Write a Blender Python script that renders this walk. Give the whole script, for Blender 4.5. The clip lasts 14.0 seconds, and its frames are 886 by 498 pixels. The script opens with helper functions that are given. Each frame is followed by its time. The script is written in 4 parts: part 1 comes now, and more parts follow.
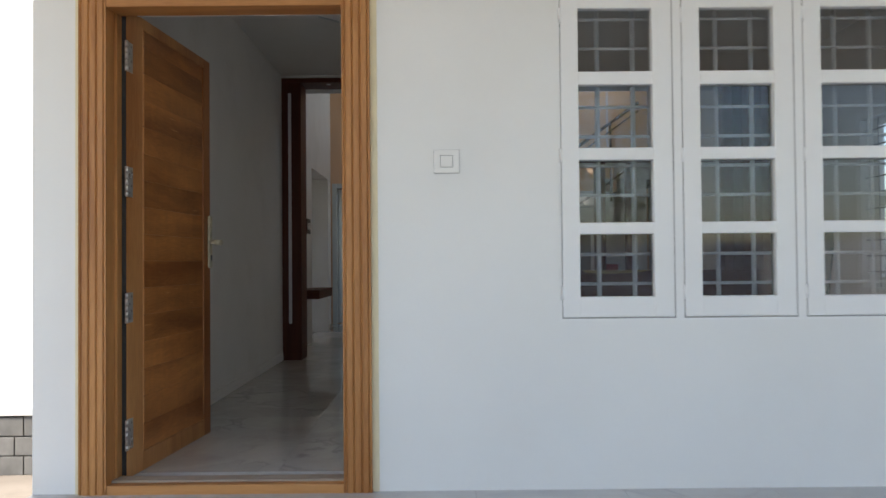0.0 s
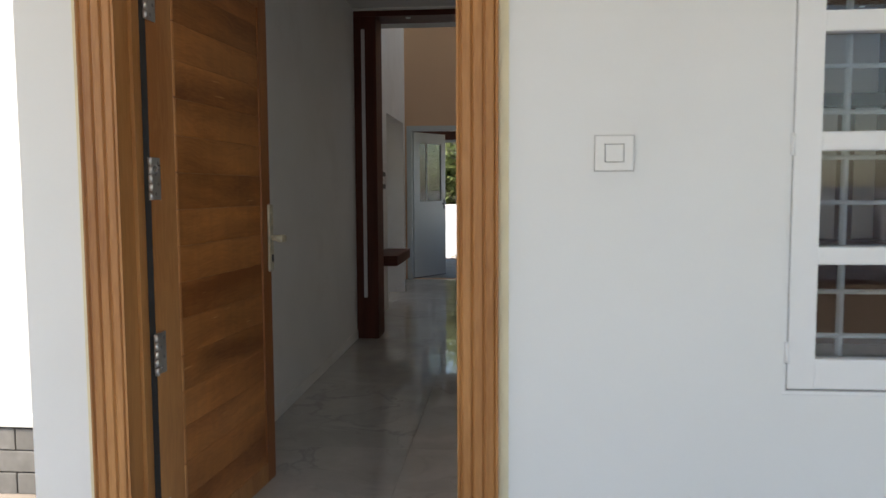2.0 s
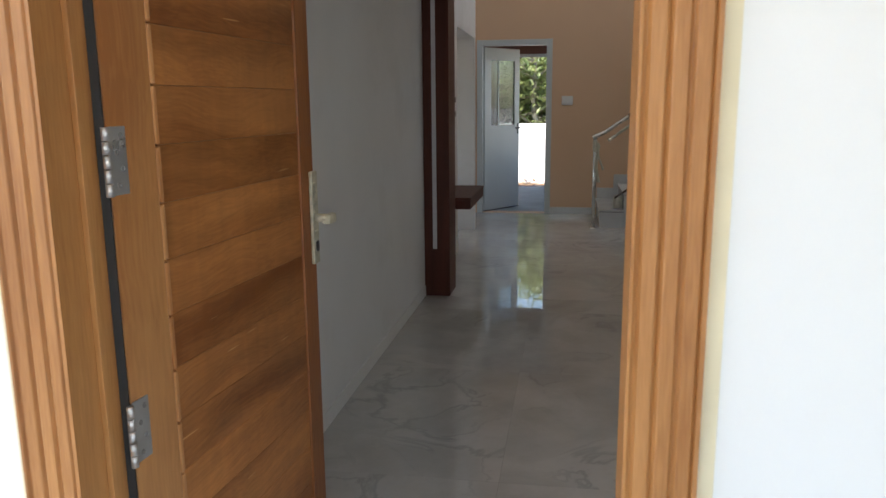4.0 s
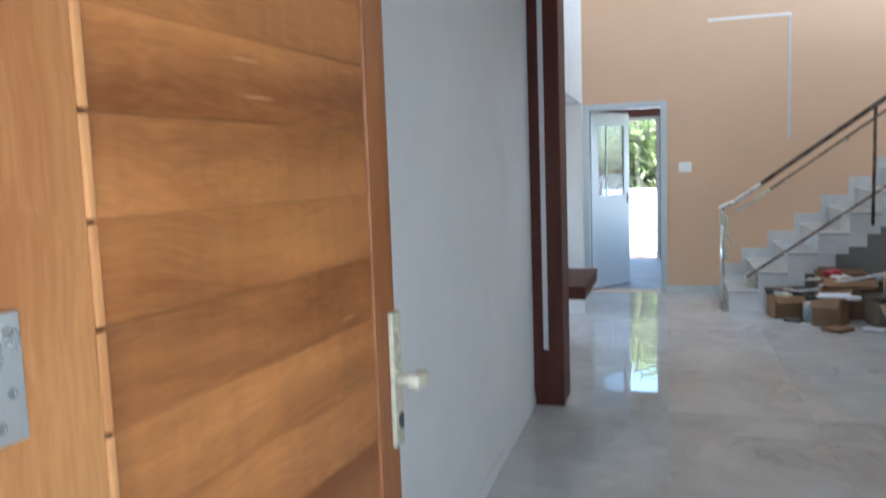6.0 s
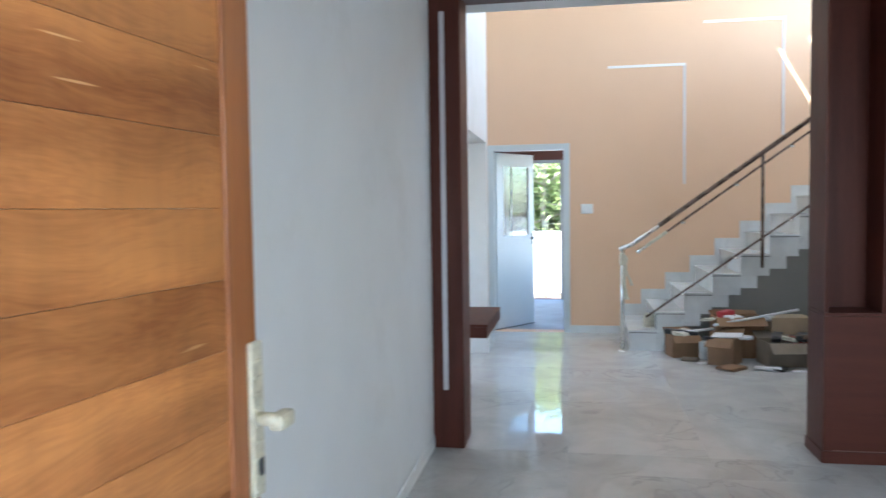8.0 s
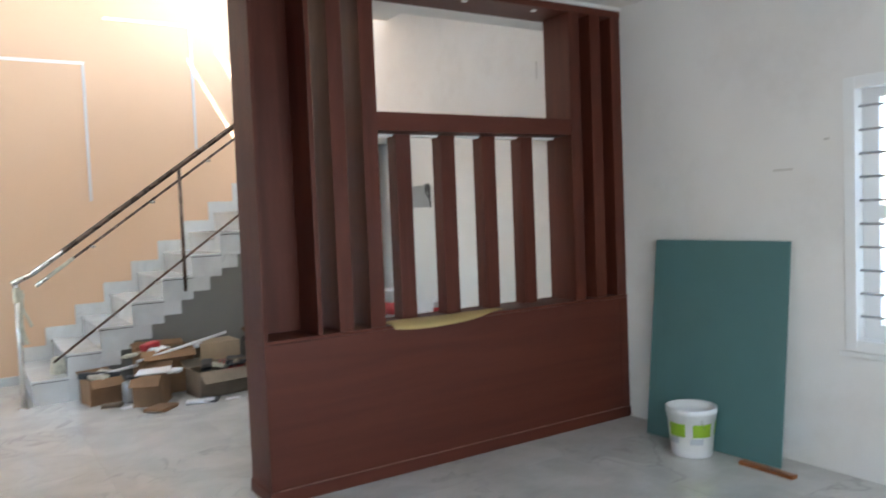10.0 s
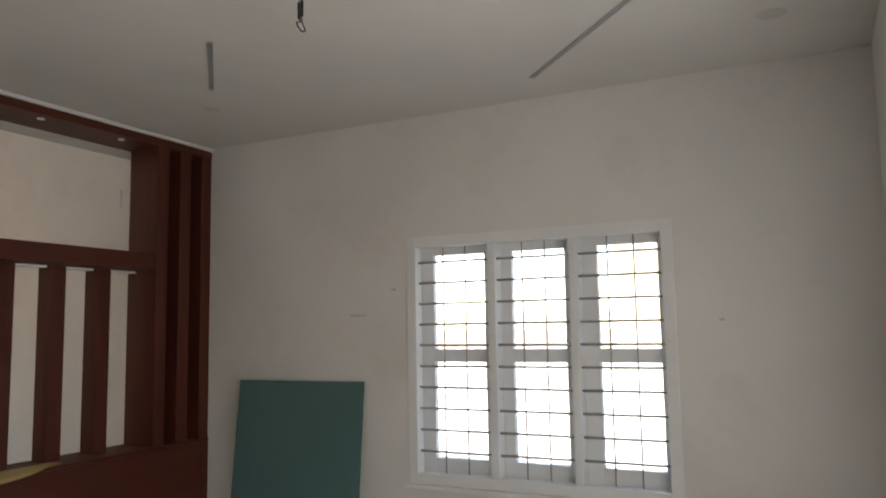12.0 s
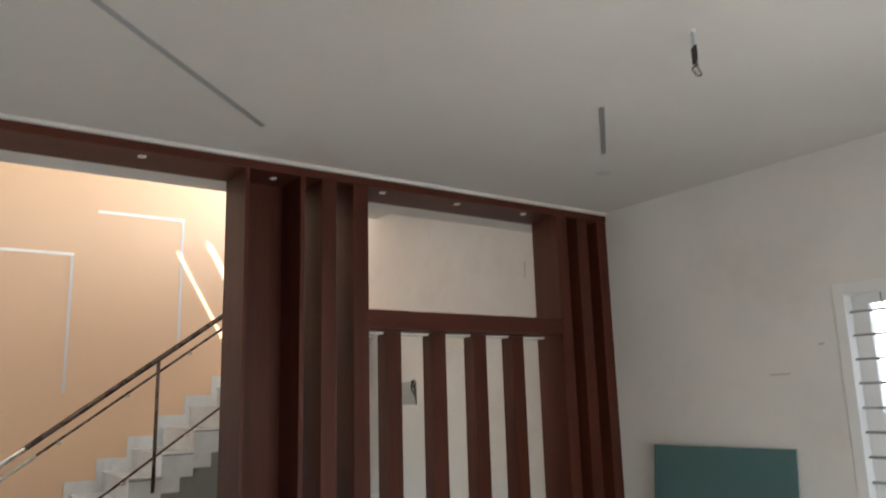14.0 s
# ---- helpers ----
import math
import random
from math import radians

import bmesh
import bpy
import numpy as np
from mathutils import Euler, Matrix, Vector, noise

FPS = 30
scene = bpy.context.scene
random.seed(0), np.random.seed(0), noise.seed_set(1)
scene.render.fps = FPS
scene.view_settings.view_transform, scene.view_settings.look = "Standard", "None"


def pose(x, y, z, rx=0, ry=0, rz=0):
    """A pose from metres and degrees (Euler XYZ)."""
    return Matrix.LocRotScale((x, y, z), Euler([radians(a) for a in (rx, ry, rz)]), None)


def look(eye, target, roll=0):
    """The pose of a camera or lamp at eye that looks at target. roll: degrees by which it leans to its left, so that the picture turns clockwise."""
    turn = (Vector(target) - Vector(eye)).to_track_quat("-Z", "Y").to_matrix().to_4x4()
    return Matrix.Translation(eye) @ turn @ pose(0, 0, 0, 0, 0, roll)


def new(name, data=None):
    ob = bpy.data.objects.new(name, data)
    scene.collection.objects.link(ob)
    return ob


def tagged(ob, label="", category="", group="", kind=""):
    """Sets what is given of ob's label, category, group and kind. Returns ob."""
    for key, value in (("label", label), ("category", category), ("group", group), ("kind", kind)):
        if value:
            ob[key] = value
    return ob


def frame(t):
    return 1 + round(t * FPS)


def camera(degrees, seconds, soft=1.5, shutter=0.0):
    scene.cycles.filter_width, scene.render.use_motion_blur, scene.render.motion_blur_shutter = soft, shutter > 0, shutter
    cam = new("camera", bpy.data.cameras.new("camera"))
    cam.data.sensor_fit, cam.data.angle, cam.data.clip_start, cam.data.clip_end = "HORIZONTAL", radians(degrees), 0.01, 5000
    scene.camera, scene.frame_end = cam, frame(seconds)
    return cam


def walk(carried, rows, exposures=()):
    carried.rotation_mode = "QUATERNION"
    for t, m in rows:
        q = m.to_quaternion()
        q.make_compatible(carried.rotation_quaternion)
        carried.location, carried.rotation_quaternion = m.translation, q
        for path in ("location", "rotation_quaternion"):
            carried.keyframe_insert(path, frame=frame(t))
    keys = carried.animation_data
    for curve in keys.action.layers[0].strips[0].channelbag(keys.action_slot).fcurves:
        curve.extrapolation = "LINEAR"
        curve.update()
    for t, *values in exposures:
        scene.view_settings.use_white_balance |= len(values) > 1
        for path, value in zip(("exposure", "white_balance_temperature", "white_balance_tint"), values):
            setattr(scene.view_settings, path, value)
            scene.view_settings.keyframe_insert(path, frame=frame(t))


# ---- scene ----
cam = camera(60.8, 14.0, shutter=0.4)
PATH = [
    (0, (0.143, 0.333, 0.931), (0.149, 2.333, 0.968), -0.5),
    (0.5, (0.053, 0.685, 0.968), (0.026, 2.684, 1.014), -0.6),
    (1, (-0.012, 0.932, 1.093), (-0.051, 2.931, 1.082), -0.5),
    (1.5, (-0.031, 1.163, 1.199), (-0.177, 3.154, 1.079), -0.4),
    (2, (-0.129, 1.364, 1.257), (-0.296, 3.351, 1.104), -0.3),
    (2.5, (-0.243, 1.561, 1.415), (-0.404, 3.542, 1.195), -0.2),
    (3, (-0.253, 1.84, 1.4), (-0.52, 3.802, 1.117), -0.4),
    (3.2, (-0.269, 1.942, 1.411), (-0.59, 3.893, 1.111), -0.5),
    (5.3, (-0.566, 2.93, 1.39), (-0.886, 4.845, 0.93), -0.4),
    (5.5, (-0.589, 3.02, 1.395), (-0.974, 4.934, 0.964), -0.9),
    (6, (-0.599, 3.095, 1.491), (-1.168, 5.002, 1.282), -2.0),
    (6.5, (-0.588, 3.1, 1.525), (-1.229, 4.995, 1.517), -2.2),
    (7, (-0.606, 3.123, 1.51), (-1.262, 5.012, 1.488), -1.6),
    (7.2, (-0.618, 3.112, 1.486), (-1.241, 5.011, 1.422), -1.3),
    (9.5, (-0.436, 3.876, 1.421), (0.294, 5.731, 1.269), -2.6),
    (9.8, (-0.462, 3.985, 1.44), (0.521, 5.72, 1.297), -2.4),
    (10, (-0.468, 4.031, 1.473), (0.615, 5.709, 1.368), -2.3),
    (10.5, (-0.43, 4.093, 1.501), (0.826, 5.648, 1.566), -1.5),
    (11, (-0.413, 4.043, 1.523), (1.134, 5.309, 1.603), -1.7),
    (11.5, (-0.434, 4.007, 1.516), (1.339, 4.929, 1.595), -1.7),
    (12, (-0.461, 4.02, 1.535), (1.319, 4.907, 1.741), -1.0),
    (12.5, (-0.483, 4.047, 1.546), (1.191, 5.081, 1.903), -0.9),
    (13, (-0.483, 4.055, 1.554), (0.991, 5.317, 2.036), -2.2),
    (13.5, (-0.51, 4.07, 1.536), (0.722, 5.55, 2.075), -2.4),
    (14, (-0.476, 4.133, 1.522), (0.644, 5.743, 1.917), -1.6),
]
EXPO = [(0.0, 1.08, 6950, 10), (3.2, 1.25, 7300, 11), (5.3, 3.35, 5850, 6), (7.2, 3.45, 5550, 4), (9.3, 4.0, 6050, 6), (10.2, 4.0, 6250, 7), (11.0, 3.75, 6800, 10), (11.5, 3.3, 7250, 12), (12.0, 2.95, 7450, 12), (12.5, 2.85, 7600, 13), (13.0, 2.95, 7500, 12), (13.5, 3.1, 7400, 12), (14.0, 3.4, 7100, 10)]
walk(cam, [(t, look(eye, target, roll)) for t, eye, target, roll in PATH], EXPO)

# ---- world and sun ----
SUN_WAY = Vector((0.44, 0.35, -0.78)).normalized()
world = bpy.data.worlds.new("sky")
scene.world = world
world.use_nodes = True
wn = world.node_tree
sky = wn.nodes.new("ShaderNodeTexSky")
sky.sky_type, sky.sun_disc = "NISHITA", False
sky.sun_elevation, sky.sun_rotation = math.asin(-SUN_WAY.z), math.atan2(-SUN_WAY.x, -SUN_WAY.y)
wn.links.new(sky.outputs["Color"], wn.nodes["Background"].inputs["Color"])
wn.nodes["Background"].inputs["Strength"].default_value = 0.15
sun = new("sun", bpy.data.lights.new("sun", "SUN"))
sun.data.energy, sun.data.angle, sun.data.color = 3.7, radians(0.5), (1.0, 0.95, 0.87)
sun.matrix_world = look((0, 0, 20), Vector((0, 0, 20)) + SUN_WAY)


def fill_lamp(eye, target, w, h, power, color=(0.93, 0.97, 1.0)):
    """An area lamp in a wall opening, added in place of the sky's light."""
    d = bpy.data.lights.new("fill_light", "AREA")
    d.shape, d.size, d.size_y, d.energy, d.color = "RECTANGLE", w, h, power, color
    ob = new("fill_light", d)
    ob.matrix_world = look(eye, target)
    return ob

# added fill for the hall, in an upper opening that is never seen
fill_lamp((3.56, 10.1, 4.35), (0, 10.1, 3.4), 2.9, 1.6, 12.0)
# added fill for the front room, just inside the front window
fill_lamp((1.41, 3.76, 1.39), (1.41, 6.0, 1.39), 1.45, 1.35, 2.5)

# ---- materials ----
def material(name, color, rough=0.5, metal=0.0, var=0.0, scale=3.0, bump=0.0, bump_scale=60.0, stretch=(1, 1, 1), color2=None, spec=0.5, stain=None, stain_scale=0.8, stain_amount=0.5, rough_var=0.0, piece=0.0):
    m = bpy.data.materials.new(name)
    m.use_nodes = True
    nt = m.node_tree
    n, l = nt.nodes, nt.links
    b = n["Principled BSDF"]
    b.inputs["Roughness"].default_value, b.inputs["Metallic"].default_value = rough, metal
    b.inputs["Specular IOR Level"].default_value = spec
    co = n.new("ShaderNodeTexCoord")
    mp = n.new("ShaderNodeMapping")
    mp.inputs["Scale"].default_value = stretch
    l.new(co.outputs["Object"], mp.inputs["Vector"])
    no = n.new("ShaderNodeTexNoise")
    no.inputs["Scale"].default_value, no.inputs["Detail"].default_value = scale, 6.0
    l.new(mp.outputs["Vector"], no.inputs["Vector"])
    mix = n.new("ShaderNodeMix")
    mix.data_type = "RGBA"
    c2 = color2 or tuple(max(0.0, c * (1 - var)) for c in color)
    mix.inputs["A"].default_value, mix.inputs["B"].default_value = (*color, 1), (*c2, 1)
    ramp = n.new("ShaderNodeMapRange")
    ramp.inputs["From Min"].default_value, ramp.inputs["From Max"].default_value = 0.35, 0.68
    l.new(no.outputs["Fac"], ramp.inputs["Value"])
    l.new(ramp.outputs["Result"], mix.inputs["Factor"])
    out = mix.outputs["Result"]
    if stain:
        s = n.new("ShaderNodeTexNoise")
        s.inputs["Scale"].default_value, s.inputs["Detail"].default_value, s.inputs["Roughness"].default_value = stain_scale, 8.0, 0.65
        l.new(co.outputs["Object"], s.inputs["Vector"])
        r = n.new("ShaderNodeMapRange")
        r.inputs["From Min"].default_value, r.inputs["From Max"].default_value, r.inputs["To Max"].default_value = 0.52, 0.75, stain_amount
        l.new(s.outputs["Fac"], r.inputs["Value"])
        mx = n.new("ShaderNodeMix")
        mx.data_type = "RGBA"
        mx.inputs["B"].default_value = (*stain, 1)
        l.new(r.outputs["Result"], mx.inputs["Factor"])
        l.new(out, mx.inputs["A"])
        out = mx.outputs["Result"]
    if piece:
        oi = n.new("ShaderNodeObjectInfo")
        hs = n.new("ShaderNodeHueSaturation")
        r = n.new("ShaderNodeMapRange")
        r.inputs["To Min"].default_value, r.inputs["To Max"].default_value = 1 - piece, 1 + piece
        l.new(oi.outputs["Random"], r.inputs["Value"])
        l.new(r.outputs["Result"], hs.inputs["Value"])
        l.new(out, hs.inputs["Color"])
        out = hs.outputs["Color"]
    l.new(out, b.inputs["Base Color"])
    if rough_var:
        r = n.new("ShaderNodeMapRange")
        r.inputs["From Min"].default_value, r.inputs["From Max"].default_value = 0.35, 0.65
        r.inputs["To Min"].default_value, r.inputs["To Max"].default_value = max(0.02, rough - rough_var), rough + rough_var
        l.new(no.outputs["Fac"], r.inputs["Value"])
        l.new(r.outputs["Result"], b.inputs["Roughness"])
    if bump:
        bn = n.new("ShaderNodeTexNoise")
        bn.inputs["Scale"].default_value, bn.inputs["Detail"].default_value = bump_scale, 5.0
        l.new(mp.outputs["Vector"], bn.inputs["Vector"])
        bp = n.new("ShaderNodeBump")
        bp.inputs["Strength"].default_value, bp.inputs["Distance"].default_value = bump, 0.004
        l.new(bn.outputs["Fac"], bp.inputs["Height"])
        l.new(bp.outputs["Normal"], b.inputs["Normal"])
    return m


def timber(name, light, dark, axis="z", rough=0.4, rings=5.0, coat=0.0, knots=True, piece=0.0, warp_by=0.12, scratch=0.0):
    """Wood with long grain along one axis, wide figure and fine pores."""
    m = bpy.data.materials.new(name)
    m.use_nodes = True
    nt = m.node_tree
    n, l = nt.nodes, nt.links
    b = n["Principled BSDF"]
    b.inputs["Roughness"].default_value, b.inputs["Coat Weight"].default_value = rough, coat
    co = n.new("ShaderNodeTexCoord")
    vec = co.outputs["Object"]
    if piece:
        oi = n.new("ShaderNodeObjectInfo")
        mul = n.new("ShaderNodeMath")
        mul.operation = "MULTIPLY"
        mul.inputs[1].default_value = 37.0
        l.new(oi.outputs["Random"], mul.inputs[0])
        add = n.new("ShaderNodeVectorMath")
        add.operation = "ADD"
        l.new(vec, add.inputs[0])
        l.new(mul.outputs[0], add.inputs[1])
        vec = add.outputs[0]
    warp = n.new("ShaderNodeTexNoise")
    warp.inputs["Scale"].default_value, warp.inputs["Detail"].default_value = 1.6, 3.0
    l.new(vec, warp.inputs["Vector"])
    sc = n.new("ShaderNodeVectorMath")
    sc.operation = "MULTIPLY_ADD"
    sc.inputs[1].default_value = (warp_by, warp_by, warp_by) if knots else (0.03, 0.03, 0.03)
    l.new(warp.outputs["Color"], sc.inputs[0])
    l.new(vec, sc.inputs[2])
    mp = n.new("ShaderNodeMapping")
    k = 0.07
    mp.inputs["Scale"].default_value = {"x": (k, 1, 1), "y": (1, k, 1), "z": (1, 1, k)}[axis]
    l.new(sc.outputs[0], mp.inputs["Vector"])
    fig = n.new("ShaderNodeTexNoise")
    fig.inputs["Scale"].default_value, fig.inputs["Detail"].default_value, fig.inputs["Distortion"].default_value = rings, 4.0, 0.6
    l.new(mp.outputs["Vector"], fig.inputs["Vector"])
    fine = n.new("ShaderNodeTexNoise")
    fine.inputs["Scale"].default_value, fine.inputs["Detail"].default_value = rings * 22, 3.0
    l.new(mp.outputs["Vector"], fine.inputs["Vector"])
    mx = n.new("ShaderNodeMath")
    mx.operation = "MULTIPLY_ADD"
    mx.inputs[1].default_value = 0.35
    l.new(fine.outputs["Fac"], mx.inputs[0])
    l.new(fig.outputs["Fac"], mx.inputs[2])
    cr = n.new("ShaderNodeValToRGB")
    cr.color_ramp.elements[0].position, cr.color_ramp.elements[1].position = 0.48, 0.85
    cr.color_ramp.elements[0].color, cr.color_ramp.elements[1].color = (*dark, 1), (*light, 1)
    l.new(mx.outputs[0], cr.inputs["Fac"])
    out = cr.outputs["Color"]
    if piece:
        hs = n.new("ShaderNodeHueSaturation")
        r = n.new("ShaderNodeMapRange")
        r.inputs["To Min"].default_value, r.inputs["To Max"].default_value = 1 - piece, 1 + piece
        l.new(oi.outputs["Random"], r.inputs["Value"])
        l.new(r.outputs["Result"], hs.inputs["Value"])
        l.new(out, hs.inputs["Color"])
        out = hs.outputs["Color"]
    if scratch:
        ms = n.new("ShaderNodeMapping")
        ms.inputs["Rotation"].default_value = (radians(12), 0, 0)
        ms.inputs["Scale"].default_value = (1, 0.09, 1.6)
        l.new(co.outputs["Object"], ms.inputs["Vector"])
        ns = n.new("ShaderNodeTexNoise")
        ns.inputs["Scale"].default_value, ns.inputs["Detail"].default_value = 46.0, 1.0
        l.new(ms.outputs["Vector"], ns.inputs["Vector"])
        rs = n.new("ShaderNodeMapRange")
        rs.inputs["From Min"].default_value, rs.inputs["From Max"].default_value, rs.inputs["To Max"].default_value = 0.76, 0.79, scratch
        l.new(ns.outputs["Fac"], rs.inputs["Value"])
        xs = n.new("ShaderNodeMix")
        xs.data_type = "RGBA"
        xs.inputs["B"].default_value = (0.70, 0.42, 0.20, 1)
        l.new(rs.outputs["Result"], xs.inputs["Factor"])
        l.new(out, xs.inputs["A"])
        out = xs.outputs["Result"]
        kn = n.new("ShaderNodeTexVoronoi")
        kn.inputs["Scale"].default_value = 2.6
        mk = n.new("ShaderNodeMapping")
        mk.inputs["Scale"].default_value = (0.4, 1.0, 2.2)
        l.new(sc.outputs[0], mk.inputs["Vector"])
        l.new(mk.outputs["Vector"], kn.inputs["Vector"])
        sn = n.new("ShaderNodeMath")
        sn.operation = "SINE"
        m9 = n.new("ShaderNodeMath")
        m9.operation = "MULTIPLY"
        m9.inputs[1].default_value = 62.0
        l.new(kn.outputs["Distance"], m9.inputs[0])
        l.new(m9.outputs[0], sn.inputs[0])
        fall = n.new("ShaderNodeMapRange")
        fall.inputs["From Min"].default_value, fall.inputs["From Max"].default_value = 0.10, 0.42
        fall.inputs["To Min"].default_value, fall.inputs["To Max"].default_value = 0.13, 0.0
        l.new(kn.outputs["Distance"], fall.inputs["Value"])
        rf = n.new("ShaderNodeMath")
        rf.operation = "MULTIPLY"
        l.new(fall.outputs["Result"], rf.inputs[0])
        l.new(sn.outputs[0], rf.inputs[1])
        rc = n.new("ShaderNodeMath")
        rc.operation = "MAXIMUM"
        rc.inputs[1].default_value = 0.0
        l.new(rf.outputs[0], rc.inputs[0])
        xk = n.new("ShaderNodeMix")
        xk.data_type = "RGBA"
        xk.inputs["B"].default_value = (*dark, 1)
        l.new(rc.outputs[0], xk.inputs["Factor"])
        l.new(out, xk.inputs["A"])
        out = xk.outputs["Result"]
    if scratch:
        # broad lighter and darker patches, and fine cross ripples of the figure
        mo = n.new("ShaderNodeTexNoise")
        mo.inputs["Scale"].default_value, mo.inputs["Detail"].default_value = 4.5, 3.0
        mm = n.new("ShaderNodeMapping")
        mm.inputs["Scale"].default_value = (1, 0.45, 1.3)
        l.new(sc.outputs[0], mm.inputs["Vector"])
        l.new(mm.outputs["Vector"], mo.inputs["Vector"])
        cx = n.new("ShaderNodeTexNoise")
        cx.inputs["Scale"].default_value, cx.inputs["Detail"].default_value = 34.0, 1.0
        mc = n.new("ShaderNodeMapping")
        mc.inputs["Scale"].default_value = (1, 1, 0.12)
        l.new(vec, mc.inputs["Vector"])
        l.new(mc.outputs["Vector"], cx.inputs["Vector"])
        ma = n.new("ShaderNodeMath")
        ma.operation = "MULTIPLY_ADD"
        ma.inputs[1].default_value = 0.28
        l.new(cx.outputs["Fac"], ma.inputs[0])
        l.new(mo.outputs["Fac"], ma.inputs[2])
        mr = n.new("ShaderNodeMapRange")
        mr.inputs["From Min"].default_value, mr.inputs["From Max"].default_value = 0.42, 0.88
        mr.inputs["To Min"].default_value, mr.inputs["To Max"].default_value = 0.80, 1.22
        l.new(ma.outputs[0], mr.inputs["Value"])
        hv = n.new("ShaderNodeHueSaturation")
        l.new(mr.outputs["Result"], hv.inputs["Value"])
        l.new(out, hv.inputs["Color"])
        out = hv.outputs["Color"]
    l.new(out, b.inputs["Base Color"])
    bp = n.new("ShaderNodeBump")
    bp.inputs["Strength"].default_value, bp.inputs["Distance"].default_value = 0.25, 0.002
    l.new(fine.outputs["Fac"], bp.inputs["Height"])
    l.new(bp.outputs["Normal"], b.inputs["Normal"])
    return m


def marble(name, base, vein, rough, dust=0.0, matt=0.15):
    """Polished tile with soft clouding and thin grey veins, and dust lying on it."""
    m = bpy.data.materials.new(name)
    m.use_nodes = True
    nt = m.node_tree
    n, l = nt.nodes, nt.links
    b = n["Principled BSDF"]
    co = n.new("ShaderNodeTexCoord")
    oi = n.new("ShaderNodeObjectInfo")
    mul = n.new("ShaderNodeMath")
    mul.operation = "MULTIPLY"
    mul.inputs[1].default_value = 23.0
    l.new(oi.outputs["Random"], mul.inputs[0])
    add = n.new("ShaderNodeVectorMath")
    add.operation = "ADD"
    l.new(co.outputs["Object"], add.inputs[0])
    l.new(mul.outputs[0], add.inputs[1])
    v1 = n.new("ShaderNodeTexNoise")
    v1.inputs["Scale"].default_value, v1.inputs["Detail"].default_value, v1.inputs["Distortion"].default_value = 2.2, 7.0, 1.2
    l.new(add.outputs[0], v1.inputs["Vector"])
    ab = n.new("ShaderNodeMath")
    ab.operation = "SUBTRACT"
    ab.inputs[1].default_value = 0.5
    l.new(v1.outputs["Fac"], ab.inputs[0])
    a2 = n.new("ShaderNodeMath")
    a2.operation = "ABSOLUTE"
    l.new(ab.outputs[0], a2.inputs[0])
    r = n.new("ShaderNodeMapRange")
    r.inputs["From Min"].default_value, r.inputs["From Max"].default_value = 0.0, 0.035
    r.inputs["To Min"].default_value, r.inputs["To Max"].default_value = 0.55, 0.0
    l.new(a2.outputs[0], r.inputs["Value"])
    gate = n.new("ShaderNodeTexNoise")
    gate.inputs["Scale"].default_value = 1.3
    l.new(add.outputs[0], gate.inputs["Vector"])
    g2 = n.new("ShaderNodeMapRange")
    g2.inputs["From Min"].default_value, g2.inputs["From Max"].default_value = 0.45, 0.65
    l.new(gate.outputs["Fac"], g2.inputs["Value"])
    gm = n.new("ShaderNodeMath")
    gm.operation = "MULTIPLY"
    l.new(r.outputs["Result"], gm.inputs[0])
    l.new(g2.outputs["Result"], gm.inputs[1])
    cloud = n.new("ShaderNodeMapRange")
    cloud.inputs["From Min"].default_value, cloud.inputs["From Max"].default_value, cloud.inputs["To Max"].default_value = 0.4, 0.75, 0.35
    l.new(v1.outputs["Fac"], cloud.inputs["Value"])
    mxf = n.new("ShaderNodeMath")
    mxf.operation = "MAXIMUM"
    l.new(gm.outputs[0], mxf.inputs[0])
    l.new(cloud.outputs["Result"], mxf.inputs[1])
    mix = n.new("ShaderNodeMix")
    mix.data_type = "RGBA"
    mix.inputs["A"].default_value, mix.inputs["B"].default_value = (*base, 1), (*vein, 1)
    l.new(mxf.outputs[0], mix.inputs["Factor"])
    geo = n.new("ShaderNodeNewGeometry")
    d = n.new("ShaderNodeTexNoise")
    d.inputs["Scale"].default_value, d.inputs["Detail"].default_value, d.inputs["Roughness"].default_value = 1.1, 9.0, 0.7
    l.new(geo.outputs["Position"], d.inputs["Vector"])
    rd = n.new("ShaderNodeMapRange")
    rd.inputs["From Min"].default_value, rd.inputs["From Max"].default_value = 0.4, 0.65
    l.new(d.outputs["Fac"], rd.inputs["Value"])
    dm = n.new("ShaderNodeMath")
    dm.operation = "MULTIPLY"
    dm.inputs[1].default_value = dust
    l.new(rd.outputs["Result"], dm.inputs[0])
    mx2 = n.new("ShaderNodeMix")
    mx2.data_type = "RGBA"
    mx2.inputs["B"].default_value = (0.36, 0.34, 0.31, 1)
    l.new(dm.outputs[0], mx2.inputs["Factor"])
    l.new(mix.outputs["Result"], mx2.inputs["A"])
    l.new(mx2.outputs["Result"], b.inputs["Base Color"])
    rr = n.new("ShaderNodeMath")
    rr.operation = "MULTIPLY_ADD"
    rr.inputs[1].default_value, rr.inputs[2].default_value = matt, rough
    l.new(dm.outputs[0], rr.inputs[0])
    l.new(rr.outputs[0], b.inputs["Roughness"])
    return m


